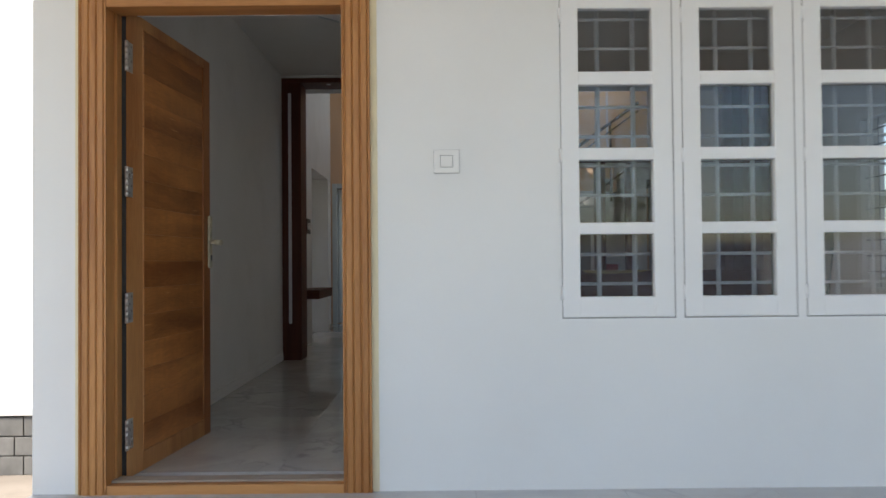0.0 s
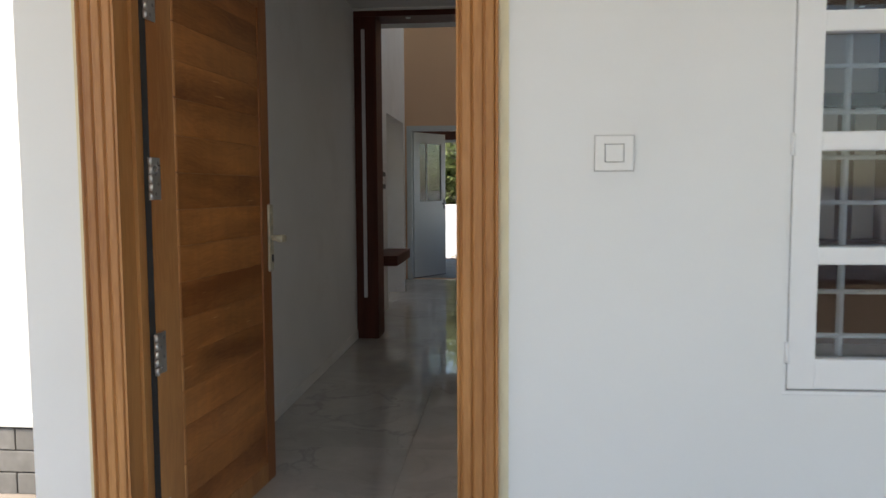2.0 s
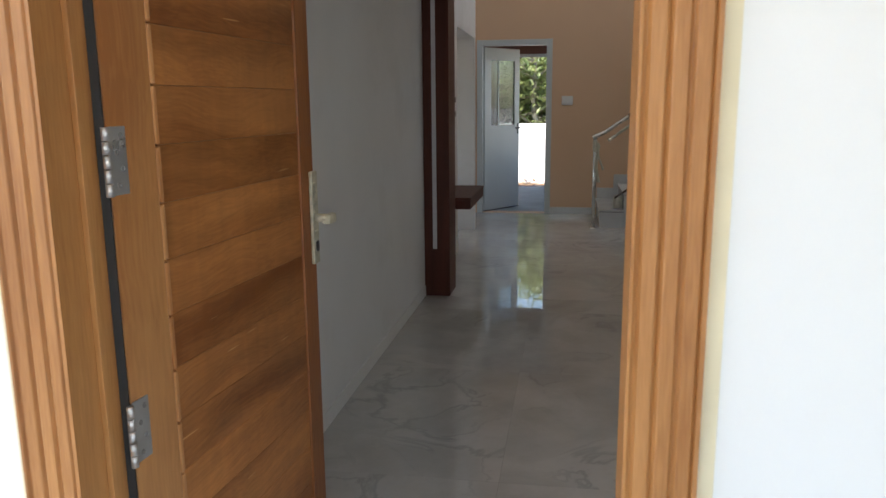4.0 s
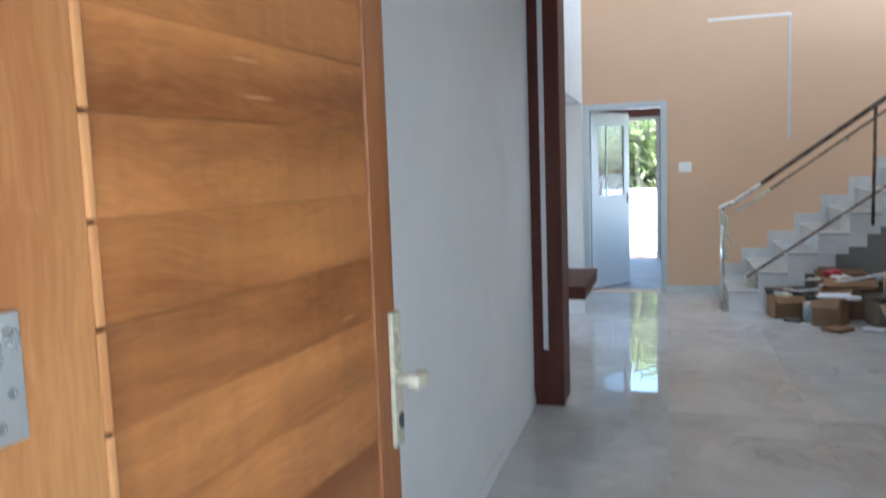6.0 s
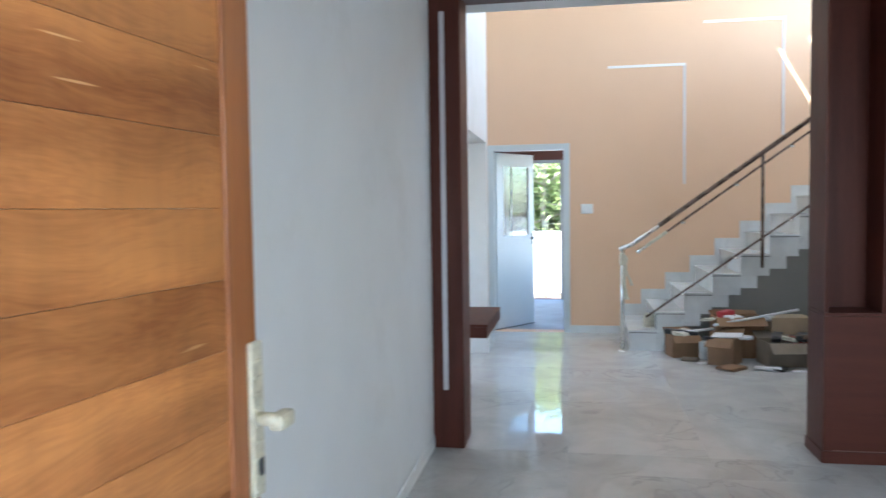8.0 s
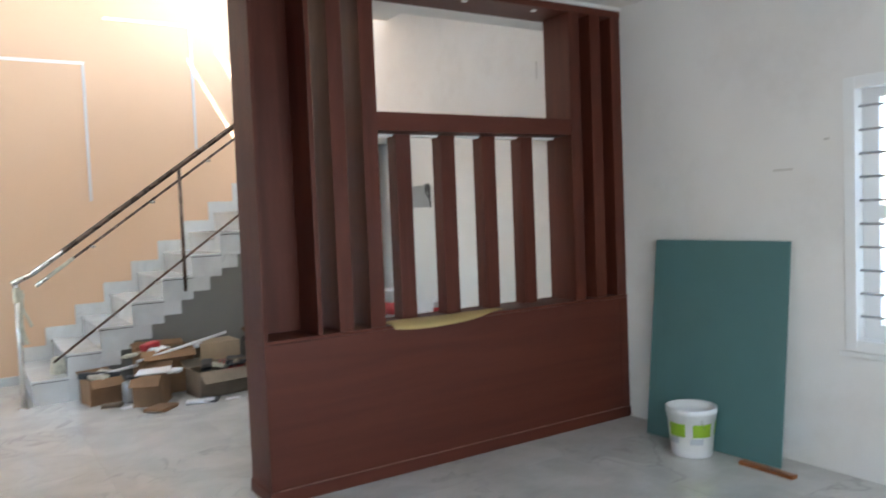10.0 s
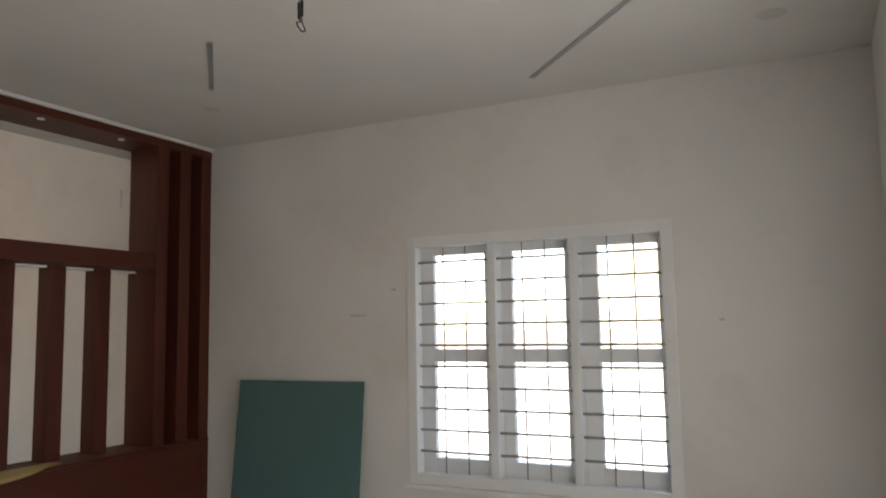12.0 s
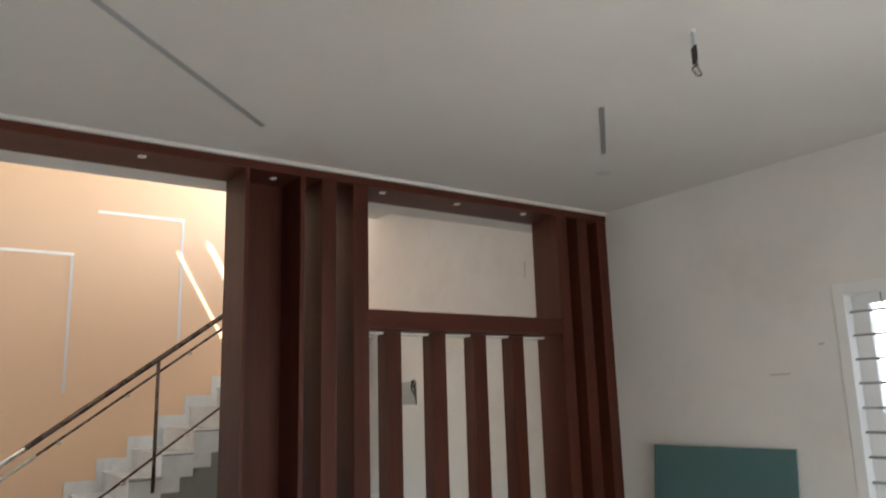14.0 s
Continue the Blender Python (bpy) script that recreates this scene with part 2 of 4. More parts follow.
WHITE_OUT = material("exterior_white_paint", (0.80, 0.81, 0.80), 0.65, var=0.03, scale=1.5, bump=0.12, bump_scale=35, stain=(0.70, 0.69, 0.66), stain_amount=0.25)
WHITE_IN = material("interior_white_primer", (0.78, 0.77, 0.75), 0.7, var=0.05, scale=2.0, bump=0.12, bump_scale=30, stain=(0.60, 0.57, 0.53), stain_scale=1.7, stain_amount=0.45)
CEIL = material("ceiling_primer", (0.74, 0.72, 0.69), 0.8, var=0.05, scale=1.3, bump=0.08, bump_scale=25, stain=(0.60, 0.57, 0.53), stain_amount=0.4)
PEACH = material("peach_wall_paint", (0.72, 0.475, 0.305), 0.6, var=0.04, scale=1.2, bump=0.1, bump_scale=40)
CREAM = material("cream_paint_edge", (0.80, 0.72, 0.50), 0.7, var=0.1, scale=8)
PVC = material("white_sash_paint", (0.82, 0.83, 0.83), 0.4, var=0.03, scale=4, bump=0.03)
# flat grey that stands in for shade in narrow gaps
GAPL = material("painted_shadow_gap", (0.40, 0.40, 0.40), 0.8, var=0.2)
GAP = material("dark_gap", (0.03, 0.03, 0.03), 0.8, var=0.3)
GREYWOOD = timber("dusty_threshold_wood", (0.42, 0.36, 0.30), (0.26, 0.21, 0.17), "x", 0.7)
TEAK = timber("teak_frame", (0.52, 0.25, 0.085), (0.30, 0.115, 0.03), "z", 0.45, 9.0, knots=False)
TEAK_H = timber("teak_frame_across", (0.52, 0.25, 0.085), (0.30, 0.115, 0.03), "x", 0.45, 9.0, knots=False)
LEAFW = timber("teak_stile", (0.57, 0.285, 0.105), (0.34, 0.13, 0.040), "z", 0.38, 5.0, piece=0.06)
PLANK = timber("teak_plank", (0.51, 0.208, 0.063), (0.24, 0.078, 0.021), "y", 0.34, 7.0, piece=0.10, warp_by=0.16, scratch=0.7)
BEAD = timber("teak_bead", (0.64, 0.32, 0.125), (0.46, 0.19, 0.065), "z", 0.38, 6.0, piece=0.05)
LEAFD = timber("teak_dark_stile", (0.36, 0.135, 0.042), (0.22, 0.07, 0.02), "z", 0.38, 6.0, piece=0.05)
MAROON = timber("maroon_laminate", (0.098, 0.025, 0.014), (0.066, 0.015, 0.008), "z", 0.48, 14.0, knots=False)
MAROON_H = timber("maroon_laminate_across", (0.098, 0.025, 0.014), (0.080, 0.019, 0.011), "x", 0.48, 14.0, knots=False)
for m in (MAROON, MAROON_H):
    m.node_tree.nodes["Principled BSDF"].inputs["Specular IOR Level"].default_value = 0.28
MARBLE = marble("polished_marble_tile", (0.63, 0.63, 0.61), (0.30, 0.31, 0.32), 0.015, 0.32, 0.05)
MARBLE_D = marble("dusty_marble_tile", (0.60, 0.60, 0.58), (0.26, 0.265, 0.27), 0.018, 0.5, 0.09)
PORCH = marble("porch_granite_tile", (0.50, 0.51, 0.52), (0.30, 0.31, 0.33), 0.15, 0.4)
PORCHF = material("matt_grey_floor", (0.36, 0.39, 0.41), 0.6, var=0.25, scale=2.5, bump=0.1, spec=0.25, stain=(0.48, 0.48, 0.46), stain_amount=0.5)
GROUT = material("grout", (0.50, 0.49, 0.47), 0.85, var=0.15, scale=20)
STEPW = marble("white_step_stone", (0.68, 0.68, 0.67), (0.42, 0.42, 0.42), 0.15, 0.3)
STAIR_GREY = material("grey_primer", (0.20, 0.19, 0.17), 0.8, var=0.1, scale=2, bump=0.1)
STEEL = material("polished_steel", (0.68, 0.66, 0.62), 0.14, 1.0, var=0.08, scale=6, rough_var=0.05)
HINGE = material("brushed_steel", (0.62, 0.61, 0.59), 0.36, 0.75, var=0.15, scale=12, rough_var=0.1)
SCREW = material("screw_steel", (0.34, 0.33, 0.32), 0.4, 0.6, var=0.1)
DARKRAIL = material("brown_wrapped_rail", (0.13, 0.085, 0.065), 0.28, 0.5, var=0.3, scale=9, rough_var=0.15)
WRAP = material("yellowed_plastic_wrap", (0.66, 0.60, 0.44), 0.35, var=0.35, scale=40, bump=0.5, bump_scale=90, stain=(0.30, 0.25, 0.15), stain_scale=30, stain_amount=0.6)
LED = material("pale_led_profile", (0.62, 0.60, 0.62), 0.35, var=0.05)
LEDW = material("white_led_groove", (0.86, 0.84, 0.82), 0.4, var=0.03)
PLATE = material("white_switch_plastic", (0.80, 0.80, 0.78), 0.3, var=0.02)
BLACK = material("black_box", (0.02, 0.02, 0.022), 0.4, var=0.3)
TEAL = material("teal_board", (0.088, 0.185, 0.186), 0.42, var=0.12, scale=1.4, bump=0.03, stain=(0.13, 0.22, 0.22), stain_amount=0.4)
CARD = material("cardboard", (0.29, 0.165, 0.085), 0.85, var=0.25, scale=5, bump=0.15, bump_scale=80, piece=0.22)
CARD_G = material("dusty_cardboard", (0.24, 0.19, 0.14), 0.9, var=0.25, scale=5, bump=0.15, bump_scale=80, piece=0.15)
CARD_B = material("beige_cardboard", (0.42, 0.31, 0.20), 0.85, var=0.2, scale=5, bump=0.15, bump_scale=80)
# lighter maroon for the highlight painted along the skirting
EDGE = material("painted_edge_highlight", (0.26, 0.13, 0.10), 0.5, var=0.3, scale=12)
PAPER = material("brown_paper", (0.48, 0.36, 0.15), 0.7, var=0.15, scale=4, bump=0.1)
BUCKET = material("white_bucket_plastic", (0.76, 0.77, 0.78), 0.35, var=0.1, scale=6, stain=(0.5, 0.48, 0.44), stain_scale=5, stain_amount=0.4)
LIME = material("lime_label", (0.25, 0.42, 0.02), 0.4, var=0.1)
GREYL = material("grey_label", (0.42, 0.46, 0.52), 0.4, var=0.1)
RED = material("red_plastic", (0.45, 0.03, 0.035), 0.4, var=0.15)
FOAM = material("white_packing", (0.74, 0.74, 0.76), 0.6, var=0.1, scale=10)
CLOTHM = material("pale_cloth_wrap", (0.62, 0.58, 0.46), 0.8, var=0.25, scale=25, bump=0.4, bump_scale=50)
ALU = material("grey_aluminium", (0.42, 0.44, 0.45), 0.35, 0.2, var=0.05)
DOORG = material("pale_grey_door_skin", (0.56, 0.60, 0.61), 0.35, var=0.04, scale=2)
BROWNP = material("brown_painted_lintel", (0.16, 0.065, 0.045), 0.7, var=0.15)
COMPW = material("compound_wall_white", (0.78, 0.80, 0.83), 0.8, var=0.06, scale=2, stain=(0.55, 0.52, 0.48), stain_amount=0.4)
SOIL = material("dry_soil", (0.26, 0.19, 0.13), 0.95, var=0.4, scale=3, bump=0.6, bump_scale=25)
STONE = material("grey_stone_cladding", (0.19, 0.187, 0.18), 0.75, var=0.3, scale=9, bump=0.35, bump_scale=40, piece=0.16)
# pale ground that reflects sunlight into the front room
BOUNCE = material("pale_bounce_ground", (0.55, 0.53, 0.50), 0.85, var=0.12, scale=2, bump=0.2)
PAVE = material("paving", (0.30, 0.26, 0.225), 0.85, var=0.25, scale=4, bump=0.3, bump_scale=30)
BARK = material("pale_bark", (0.34, 0.30, 0.24), 0.9, var=0.4, scale=9, bump=0.6, bump_scale=30, stretch=(1, 1, 0.3))
LEAF = material("leaf_green", (0.075, 0.135, 0.04), 0.4, color2=(0.30, 0.33, 0.16), scale=6)
def leafy(m, share):
    """Lets light through the leaves."""
    n, l = m.node_tree.nodes, m.node_tree.links
    b, out = n["Principled BSDF"], n["Material Output"]
    tr, mx = n.new("ShaderNodeBsdfTranslucent"), n.new("ShaderNodeMixShader")
    tr.inputs["Color"].default_value = (0.36, 0.42, 0.18, 1)
    mx.inputs["Fac"].default_value = share
    l.new(b.outputs[0], mx.inputs[1])
    l.new(tr.outputs[0], mx.inputs[2])
    l.new(mx.outputs[0], out.inputs["Surface"])


leafy(LEAF, 0.4)
NEIGH = material("cream_house_paint", (0.70, 0.58, 0.40), 0.8, var=0.05)
ROOFT = material("roof_clay", (0.50, 0.40, 0.30), 0.85, var=0.2)
CAP = material("grey_primed_cap", (0.64, 0.62, 0.59), 0.8, var=0.06)
MARK = material("pencil_mark", (0.60, 0.58, 0.55), 0.8, var=0.2)
GRILL = material("white_grill_paint", (0.80, 0.80, 0.80), 0.4, var=0.08, scale=15)
GRILLD = material("grey_grill_steel", (0.40, 0.40, 0.41), 0.5, 0.1, var=0.15, scale=15)
COPPER = material("bare_wire", (0.10, 0.06, 0.05), 0.4, var=0.4, scale=30)


def glass_material(name, color, rough=0.0):
    m = bpy.data.materials.new(name)
    m.use_nodes = True
    b = m.node_tree.nodes["Principled BSDF"]
    b.inputs["Base Color"].default_value, b.inputs["Roughness"].default_value = (*color, 1), rough
    b.inputs["Transmission Weight"].default_value, b.inputs["IOR"].default_value = 1.0, 1.45
    return m


GLASS = glass_material("window_glass", (0.93, 0.96, 0.95))
FGLASS = glass_material("tinted_window_glass", (0.67, 0.70, 0.72))
DGLASS = glass_material("smoked_glass", (0.20, 0.23, 0.23))


# ---- building helpers ----
def box(bm, x0, x1, y0, y1, z0, z1, bevel=0.0):
    vs = [bm.verts.new((x, y, z)) for x in (x0, x1) for y in (y0, y1) for z in (z0, z1)]
    fs = [bm.faces.new([vs[i] for i in q]) for q in ((0, 1, 3, 2), (4, 6, 7, 5), (0, 4, 5, 1), (2, 3, 7, 6), (0, 2, 6, 4), (1, 5, 7, 3))]
    if bevel:
        es = list({e for f in fs for e in f.edges})
        bmesh.ops.bevel(bm, geom=es, offset=bevel, segments=2, affect="EDGES", profile=0.6)
    return bm


def boxes(*rows, bevel=0.0):
    bm = bmesh.new()
    for r in rows:
        box(bm, *r, bevel=bevel)
    return bm


def tube(bm, a, b, r, seg=12, r2=None):
    a, b = Vector(a), Vector(b)
    q = (b - a).to_track_quat("Z", "Y")
    rings = []
    for p, rr in ((a, r), (b, r if r2 is None else r2)):
        rings.append([bm.verts.new(p + q @ Vector((rr * math.cos(i * math.tau / seg), rr * math.sin(i * math.tau / seg), 0))) for i in range(seg)])
    for i in range(seg):
        f = bm.faces.new((rings[0][i], rings[0][(i + 1) % seg], rings[1][(i + 1) % seg], rings[1][i]))
        f.smooth = True
    bm.faces.new(rings[0][::-1]), bm.faces.new(rings[1])
    return bm


def turned(bm, profile, seg=32, at=(0, 0, 0)):
    """A body of revolution round z from (radius, height) pairs."""
    rings = [[bm.verts.new((at[0] + r * math.cos(i * math.tau / seg), at[1] + r * math.sin(i * math.tau / seg), at[2] + z)) for i in range(seg)] for r, z in profile]
    for a, b in zip(rings, rings[1:]):
        for i in range(seg):
            f = bm.faces.new((a[i], a[(i + 1) % seg], b[(i + 1) % seg], b[i]))
            f.smooth = True
    return bm


def mesh(name, bm, mat):
    bmesh.ops.recalc_face_normals(bm, faces=bm.faces)
    me = bpy.data.meshes.new(name)
    bm.to_mesh(me)
    bm.free()
    me.materials.append(mat)
    return me


def part(name, bm, mat, parent, label=""):
    ob = new(name, mesh(name, bm, mat))
    ob.parent = parent
    return tagged(ob, label)


def solid(name, bm, mat, label="", category="", group="", kind=""):
    return tagged(new(name, mesh(name, bm, mat)), label, category, group, kind)


def thing(name, at, label, category, group="", kind=""):
    ob = new(name)
    ob.empty_display_size = 0.1
    ob.matrix_world = Matrix.Translation(at) if not isinstance(at, Matrix) else at
    return tagged(ob, label, category, group, kind)


def wall(name, axis, p0, p1, a0, a1, z0, z1, holes, mat, label):
    """A wall of thickness p0..p1 across one axis, a0..a1 along the other, with holes (a0, a1, z0, z1) right through it."""
    us = sorted({a0, a1, *(h[0] for h in holes), *(h[1] for h in holes)})
    ws = sorted({z0, z1, *(h[2] for h in holes), *(h[3] for h in holes)})

    def full(i, j):
        if not (0 <= i < len(us) - 1 and 0 <= j < len(ws) - 1):
            return False
        u, w = (us[i] + us[i + 1]) / 2, (ws[j] + ws[j + 1]) / 2
        return not any(h[0] < u < h[1] and h[2] < w < h[3] for h in holes)

    bm = bmesh.new()
    seen = {}

    def v(p, u, w):
        key = (p, u, w)
        if key not in seen:
            seen[key] = bm.verts.new((p, u, w) if axis == "x" else (u, p, w))
        return seen[key]

    for i in range(len(us) - 1):
        for j in range(len(ws) - 1):
            if not full(i, j):
                continue
            u0, u1, w0, w1 = us[i], us[i + 1], ws[j], ws[j + 1]
            for p in (p0, p1):
                bm.faces.new((v(p, u0, w0), v(p, u1, w0), v(p, u1, w1), v(p, u0, w1)))
            for di, dj, (q, r) in ((-1, 0, ((u0, w0), (u0, w1))), (1, 0, ((u1, w0), (u1, w1))), (0, -1, ((u0, w0), (u1, w0))), (0, 1, ((u0, w1), (u1, w1)))):
                if not full(i + di, j + dj):
                    bm.faces.new((v(p0, *q), v(p1, *q), v(p1, *r), v(p0, *r)))
    return solid(name, bm, mat, label, "wall", kind="structure")

# ---- large structure ----
FY, IY = 3.525, 3.745          # facade outside and inside
LX, RX = -1.40, 3.377          # left and right walls inside
PY, QY = 7.683, 7.98           # partition front and back
OY = 12.042                    # peach wall
CZ, HZ = 2.773, 5.6            # ceilings of the front room and the hall

wall("wall_facade", "y", FY, IY, -1.58, 6.0, -0.43, 2.93, [(-1.37, -0.16, -0.06, 2.13), (0.645, 2.18, 0.68, 2.10)], WHITE_OUT, "white painted front wall with door and window openings")
wall("wall_left", "x", -1.58, LX, IY, 10.78, -0.43, HZ, [(9.38, 10.70, -0.02, 2.09)], WHITE_IN, "white primed wall with a plain opening")
wall("wall_left_back", "x", -1.74, -1.56, 10.78, OY + 0.2, -0.43, HZ, [], WHITE_IN, "white primed wall beside the back door")
# the high opening (z 3.5 to 5.2) is unseen, added to light the hall
wall("wall_right", "x", RX, RX + 0.2, IY, OY + 0.2, -0.43, HZ, [(4.69, 6.14, 0.69, 2.025), (8.6, 11.6, 3.5, 5.2)], WHITE_IN, "white primed wall with a barred window")
wall("wall_peach", "y", OY, OY + 0.2, -1.56, RX, -0.43, HZ, [(-1.53, -0.60, 0.0, 2.165)], PEACH, "peach painted wall behind the stair")
wall("wall_header", "y", QY + 0.003, QY + 0.2, LX, RX, 2.708, HZ, [], WHITE_IN, "white wall over the partition")
solid("ceiling", boxes((LX, RX, IY, QY + 0.003, CZ, CZ + 0.15)), CEIL, "white primed ceiling with slots for lights", "ceiling", kind="structure")
# unseen hall roof; two narrow slits added to throw sun streaks onto the peach wall
HR = bmesh.new()
for x0, x1, y0, y1 in ((-1.74, 0.235, QY, OY + 0.2), (0.275, 0.60, QY, OY + 0.2), (0.68, RX + 0.2, QY, OY + 0.2), (0.235, 0.275, QY, 10.0), (0.60, 0.68, QY, 10.55), (0.235, 0.275, 10.93, OY + 0.2), (0.60, 0.68, 10.98, OY + 0.2)):
    box(HR, x0, x1, y0, y1, HZ, HZ + 0.02)
solid("ceiling_hall", HR, WHITE_IN, "white ceiling of the double-height hall", "ceiling", kind="structure")
solid("floor", boxes((LX, RX, IY, OY, -0.30, -0.006), (-1.56, LX, 9.38, OY, -0.30, -0.006)), GROUT, "floor bed under polished marble tiles", "floor", kind="structure")
solid("floor_back", boxes((-1.9, 0.6, OY, 15.4, -0.30, -0.002)), PORCHF, "matt grey floor beyond the back door", "floor", kind="structure")
# added slab, keeps light from above off the hall's right wall
solid("shade_slab", boxes((1.95, RX, QY + 0.203, 10.88, 3.42, 3.49)), WHITE_IN, "white slab added over the hall to shade the upper right wall", "slab", kind="structure")
# side room beyond the opening in the left wall
wall("wall_side_room", "x", -4.2, -4.0, 8.4, 11.8, -0.43, 2.9, [(9.2, 10.6, 1.0, 2.1)], WHITE_IN, "white wall of the side room")
wall("wall_side_room_near", "y", 8.4, 8.6, -4.0, -1.58, -0.43, 2.9, [], WHITE_IN, "white wall of the side room")
wall("wall_side_room_far", "y", 10.72, 10.9, -4.0, -1.74, -0.43, 2.9, [], WHITE_IN, "white wall of the side room")
solid("ceiling_side_room", boxes((-4.2, -1.58, 8.4, 11.8, 2.9, 3.0)), CEIL, "white ceiling of the side room", "ceiling", kind="structure")
solid("floor_side_room", boxes((-4.0, -1.56, 8.6, 10.72, -0.30, -0.004)), MARBLE_D, "marble floor of the side room", "floor", kind="structure")
# back porch: walls, roof and brown lintel
wall("wall_back_porch", "y", 15.25, 15.4, -1.9, 0.6, -0.43, 2.6, [(-1.62, -0.70, 0.003, 2.19)], BROWNP, "brown painted outer wall with a doorway")
wall("wall_back_porch_side", "x", -2.05, -1.9, OY + 0.2, 15.4, -0.43, 2.6, [], WHITE_IN, "white wall of the back porch")
# unseen filler, stops sun from leaking onto the porch floor
wall("wall_back_porch_corner", "y", 12.05, 12.242, -2.05, -1.74, -0.43, 2.7, [], WHITE_IN, "unseen white filler at the back porch corner, added to block sun")
# the opening in this wall is unseen, added to light the porch
wall("wall_back_porch_right", "x", 0.6, 0.75, OY + 0.2, 15.4, -0.43, 2.6, [(12.7, 14.8, 0.7, 2.2)], WHITE_IN, "white wall of the back porch")
solid("ceiling_back_porch", boxes((-2.05, 0.75, OY + 0.2, 15.4, 2.6, 2.7)), CEIL, "ceiling of the back porch", "ceiling", kind="structure")
# outside
GR = bmesh.new()
box(GR, -300, 300, -300, 300, -0.9, -0.43)
solid("ground", GR, SOIL, "dry brown soil around the house", "ground", kind="structure")
solid("porch_floor", boxes((-1.58, 6.0, -1.2, FY, -0.42, -0.034)), GROUT, "raised porch floor bed", "floor", kind="structure")
# unseen roof slab, sized to keep the sun off the facade
solid("porch_shade_roof", boxes((-3.6, 6.3, -1.6, FY + 0.2, 2.93, 3.08)), WHITE_OUT, "unseen white flat slab over the porch, added to shade the front wall", "roof", kind="structure")
solid("paving", boxes((-9, -1.60, -8, 5.28, -0.44, -0.42)), PAVE, "pale paving beside the porch", "pavement", kind="structure")
# added reflector strip on the ground outside the barred window
solid("bounce_strip", boxes((3.58, 6.6, 3.75, 15.9, -0.44, -0.415)), BOUNCE, "pale ground strip added beside the house to bounce light indoors", "pavement", kind="structure")
wall("wall_wing", "y", 5.3, 5.5, -8.0, -1.58, -0.43, 3.4, [], WHITE_OUT, "sunlit white wall of the house wing")
wall("compound_wall_back", "y", 19.9, 20.05, -12, 12, -0.43, 0.93, [], COMPW, "white compound wall behind the house")
wall("compound_wall_right", "x", 6.6, 6.75, -8.85, 19.9, -0.43, 1.25, [], COMPW, "white compound wall beside the house")
wall("compound_wall_front", "y", -9.0, -8.85, -12, 12, -0.43, 1.3, [], COMPW, "white compound wall in front of the house")

# ---- facade: door frame, leaf, window, bell switch ----
fr = thing("door_frame", (0, 0, 0), "grooved teak door frame with a dusty threshold in the front wall", "door frame", kind="structure")


def grooved(z0, z1, u0, u1):
    """A jamb section with three rounded flutes on its face, from u0 to u1 in x."""
    pts = []
    w = u1 - u0
    n = 48
    for i in range(n + 1):
        u = i / n
        k = (u * 3.6 + 0.15) % 1.0
        dip = 0.007 * max(0.0, 1 - abs(k - 0.5) / 0.16) ** 0.7 if 0.06 < u < 0.92 else 0.0
        pts.append((u0 + w * u, FY - 0.022 + dip))
    pts += [(u1, FY + 0.105), (u0, FY + 0.105)]
    bm = bmesh.new()
    lo, hi = [bm.verts.new((x, y, z0)) for x, y in pts], [bm.verts.new((x, y, z1)) for x, y in pts]
    for i in range(len(pts)):
        j = (i + 1) % len(pts)
        bm.faces.new((lo[i], lo[j], hi[j], hi[i]))
    bm.faces.new(lo[::-1]), bm.faces.new(hi)
    return bm


part("jamb", grooved(-0.03, 2.135, -1.378, -1.262), TEAK, fr)
part("jamb", grooved(-0.03, 2.135, -0.27, -0.151), TEAK, fr)
part("head", boxes((-1.262, -0.27, FY - 0.02, FY + 0.105, 2.025, 2.135), bevel=0.004), TEAK_H, fr)
part("threshold", boxes((-1.262, -0.27, FY - 0.02, FY + 0.03, -0.034, 0.012), bevel=0.004), TEAK_H, fr)
part("threshold", boxes((-1.262, -0.27, FY + 0.03, FY + 0.105, -0.034, 0.020), bevel=0.003), GREYWOOD, fr, "dusty grey worn threshold top")
part("rebate", boxes((-1.2615, -1.249, FY + 0.06, FY + 0.1095, 0.021, 2.024), bevel=0.002), TEAK, fr)
# near-black strip puts the shade of the hinge gap into colour
part("shaded_gap_strip", boxes((-1.2485, -1.230, FY + 0.1055, FY + 0.1095, 0.021, 2.024)), GAP, fr, "black strip painted as the shaded gap beside the door leaf")
part("trim", boxes((-1.398, -1.379, FY - 0.003, FY + 0.02, -0.03, 2.14), (-0.150, -0.122, FY - 0.003, FY + 0.02, -0.03, 2.14)), CREAM, fr, "cream unpainted strip beside the frame")
part("jamb_lining", boxes((-1.37, -1.30, FY + 0.106, IY, -0.03, 2.13), (-0.23, -0.16, FY + 0.106, IY, -0.03, 2.13), (-1.30, -0.23, FY + 0.106, IY, 2.06, 2.13)), WHITE_IN, fr, "white plastered reveal")

def turned_x(x, y, z, r=0.0062):
    """A countersunk screw head that looks along +x, with a slot ring round it."""
    bm = bmesh.new()
    rings = [[bm.verts.new((x + d, y + k * r * math.cos(i * math.tau / 14), z + k * r * math.sin(i * math.tau / 14))) for i in range(14)] for k, d in ((1.0, 0.0), (0.9, 0.0012), (0.62, 0.0012), (0.5, 0.0), (0.05, 0.0004))]
    for a, b in zip(rings, rings[1:]):
        for i in range(14):
            bm.faces.new((a[i], a[(i + 1) % 14], b[(i + 1) % 14], b[i]))
    return bm


HINGE_AT, LW, LH = Vector((-1.232, 3.637, 0.0)), 0.930, 2.068
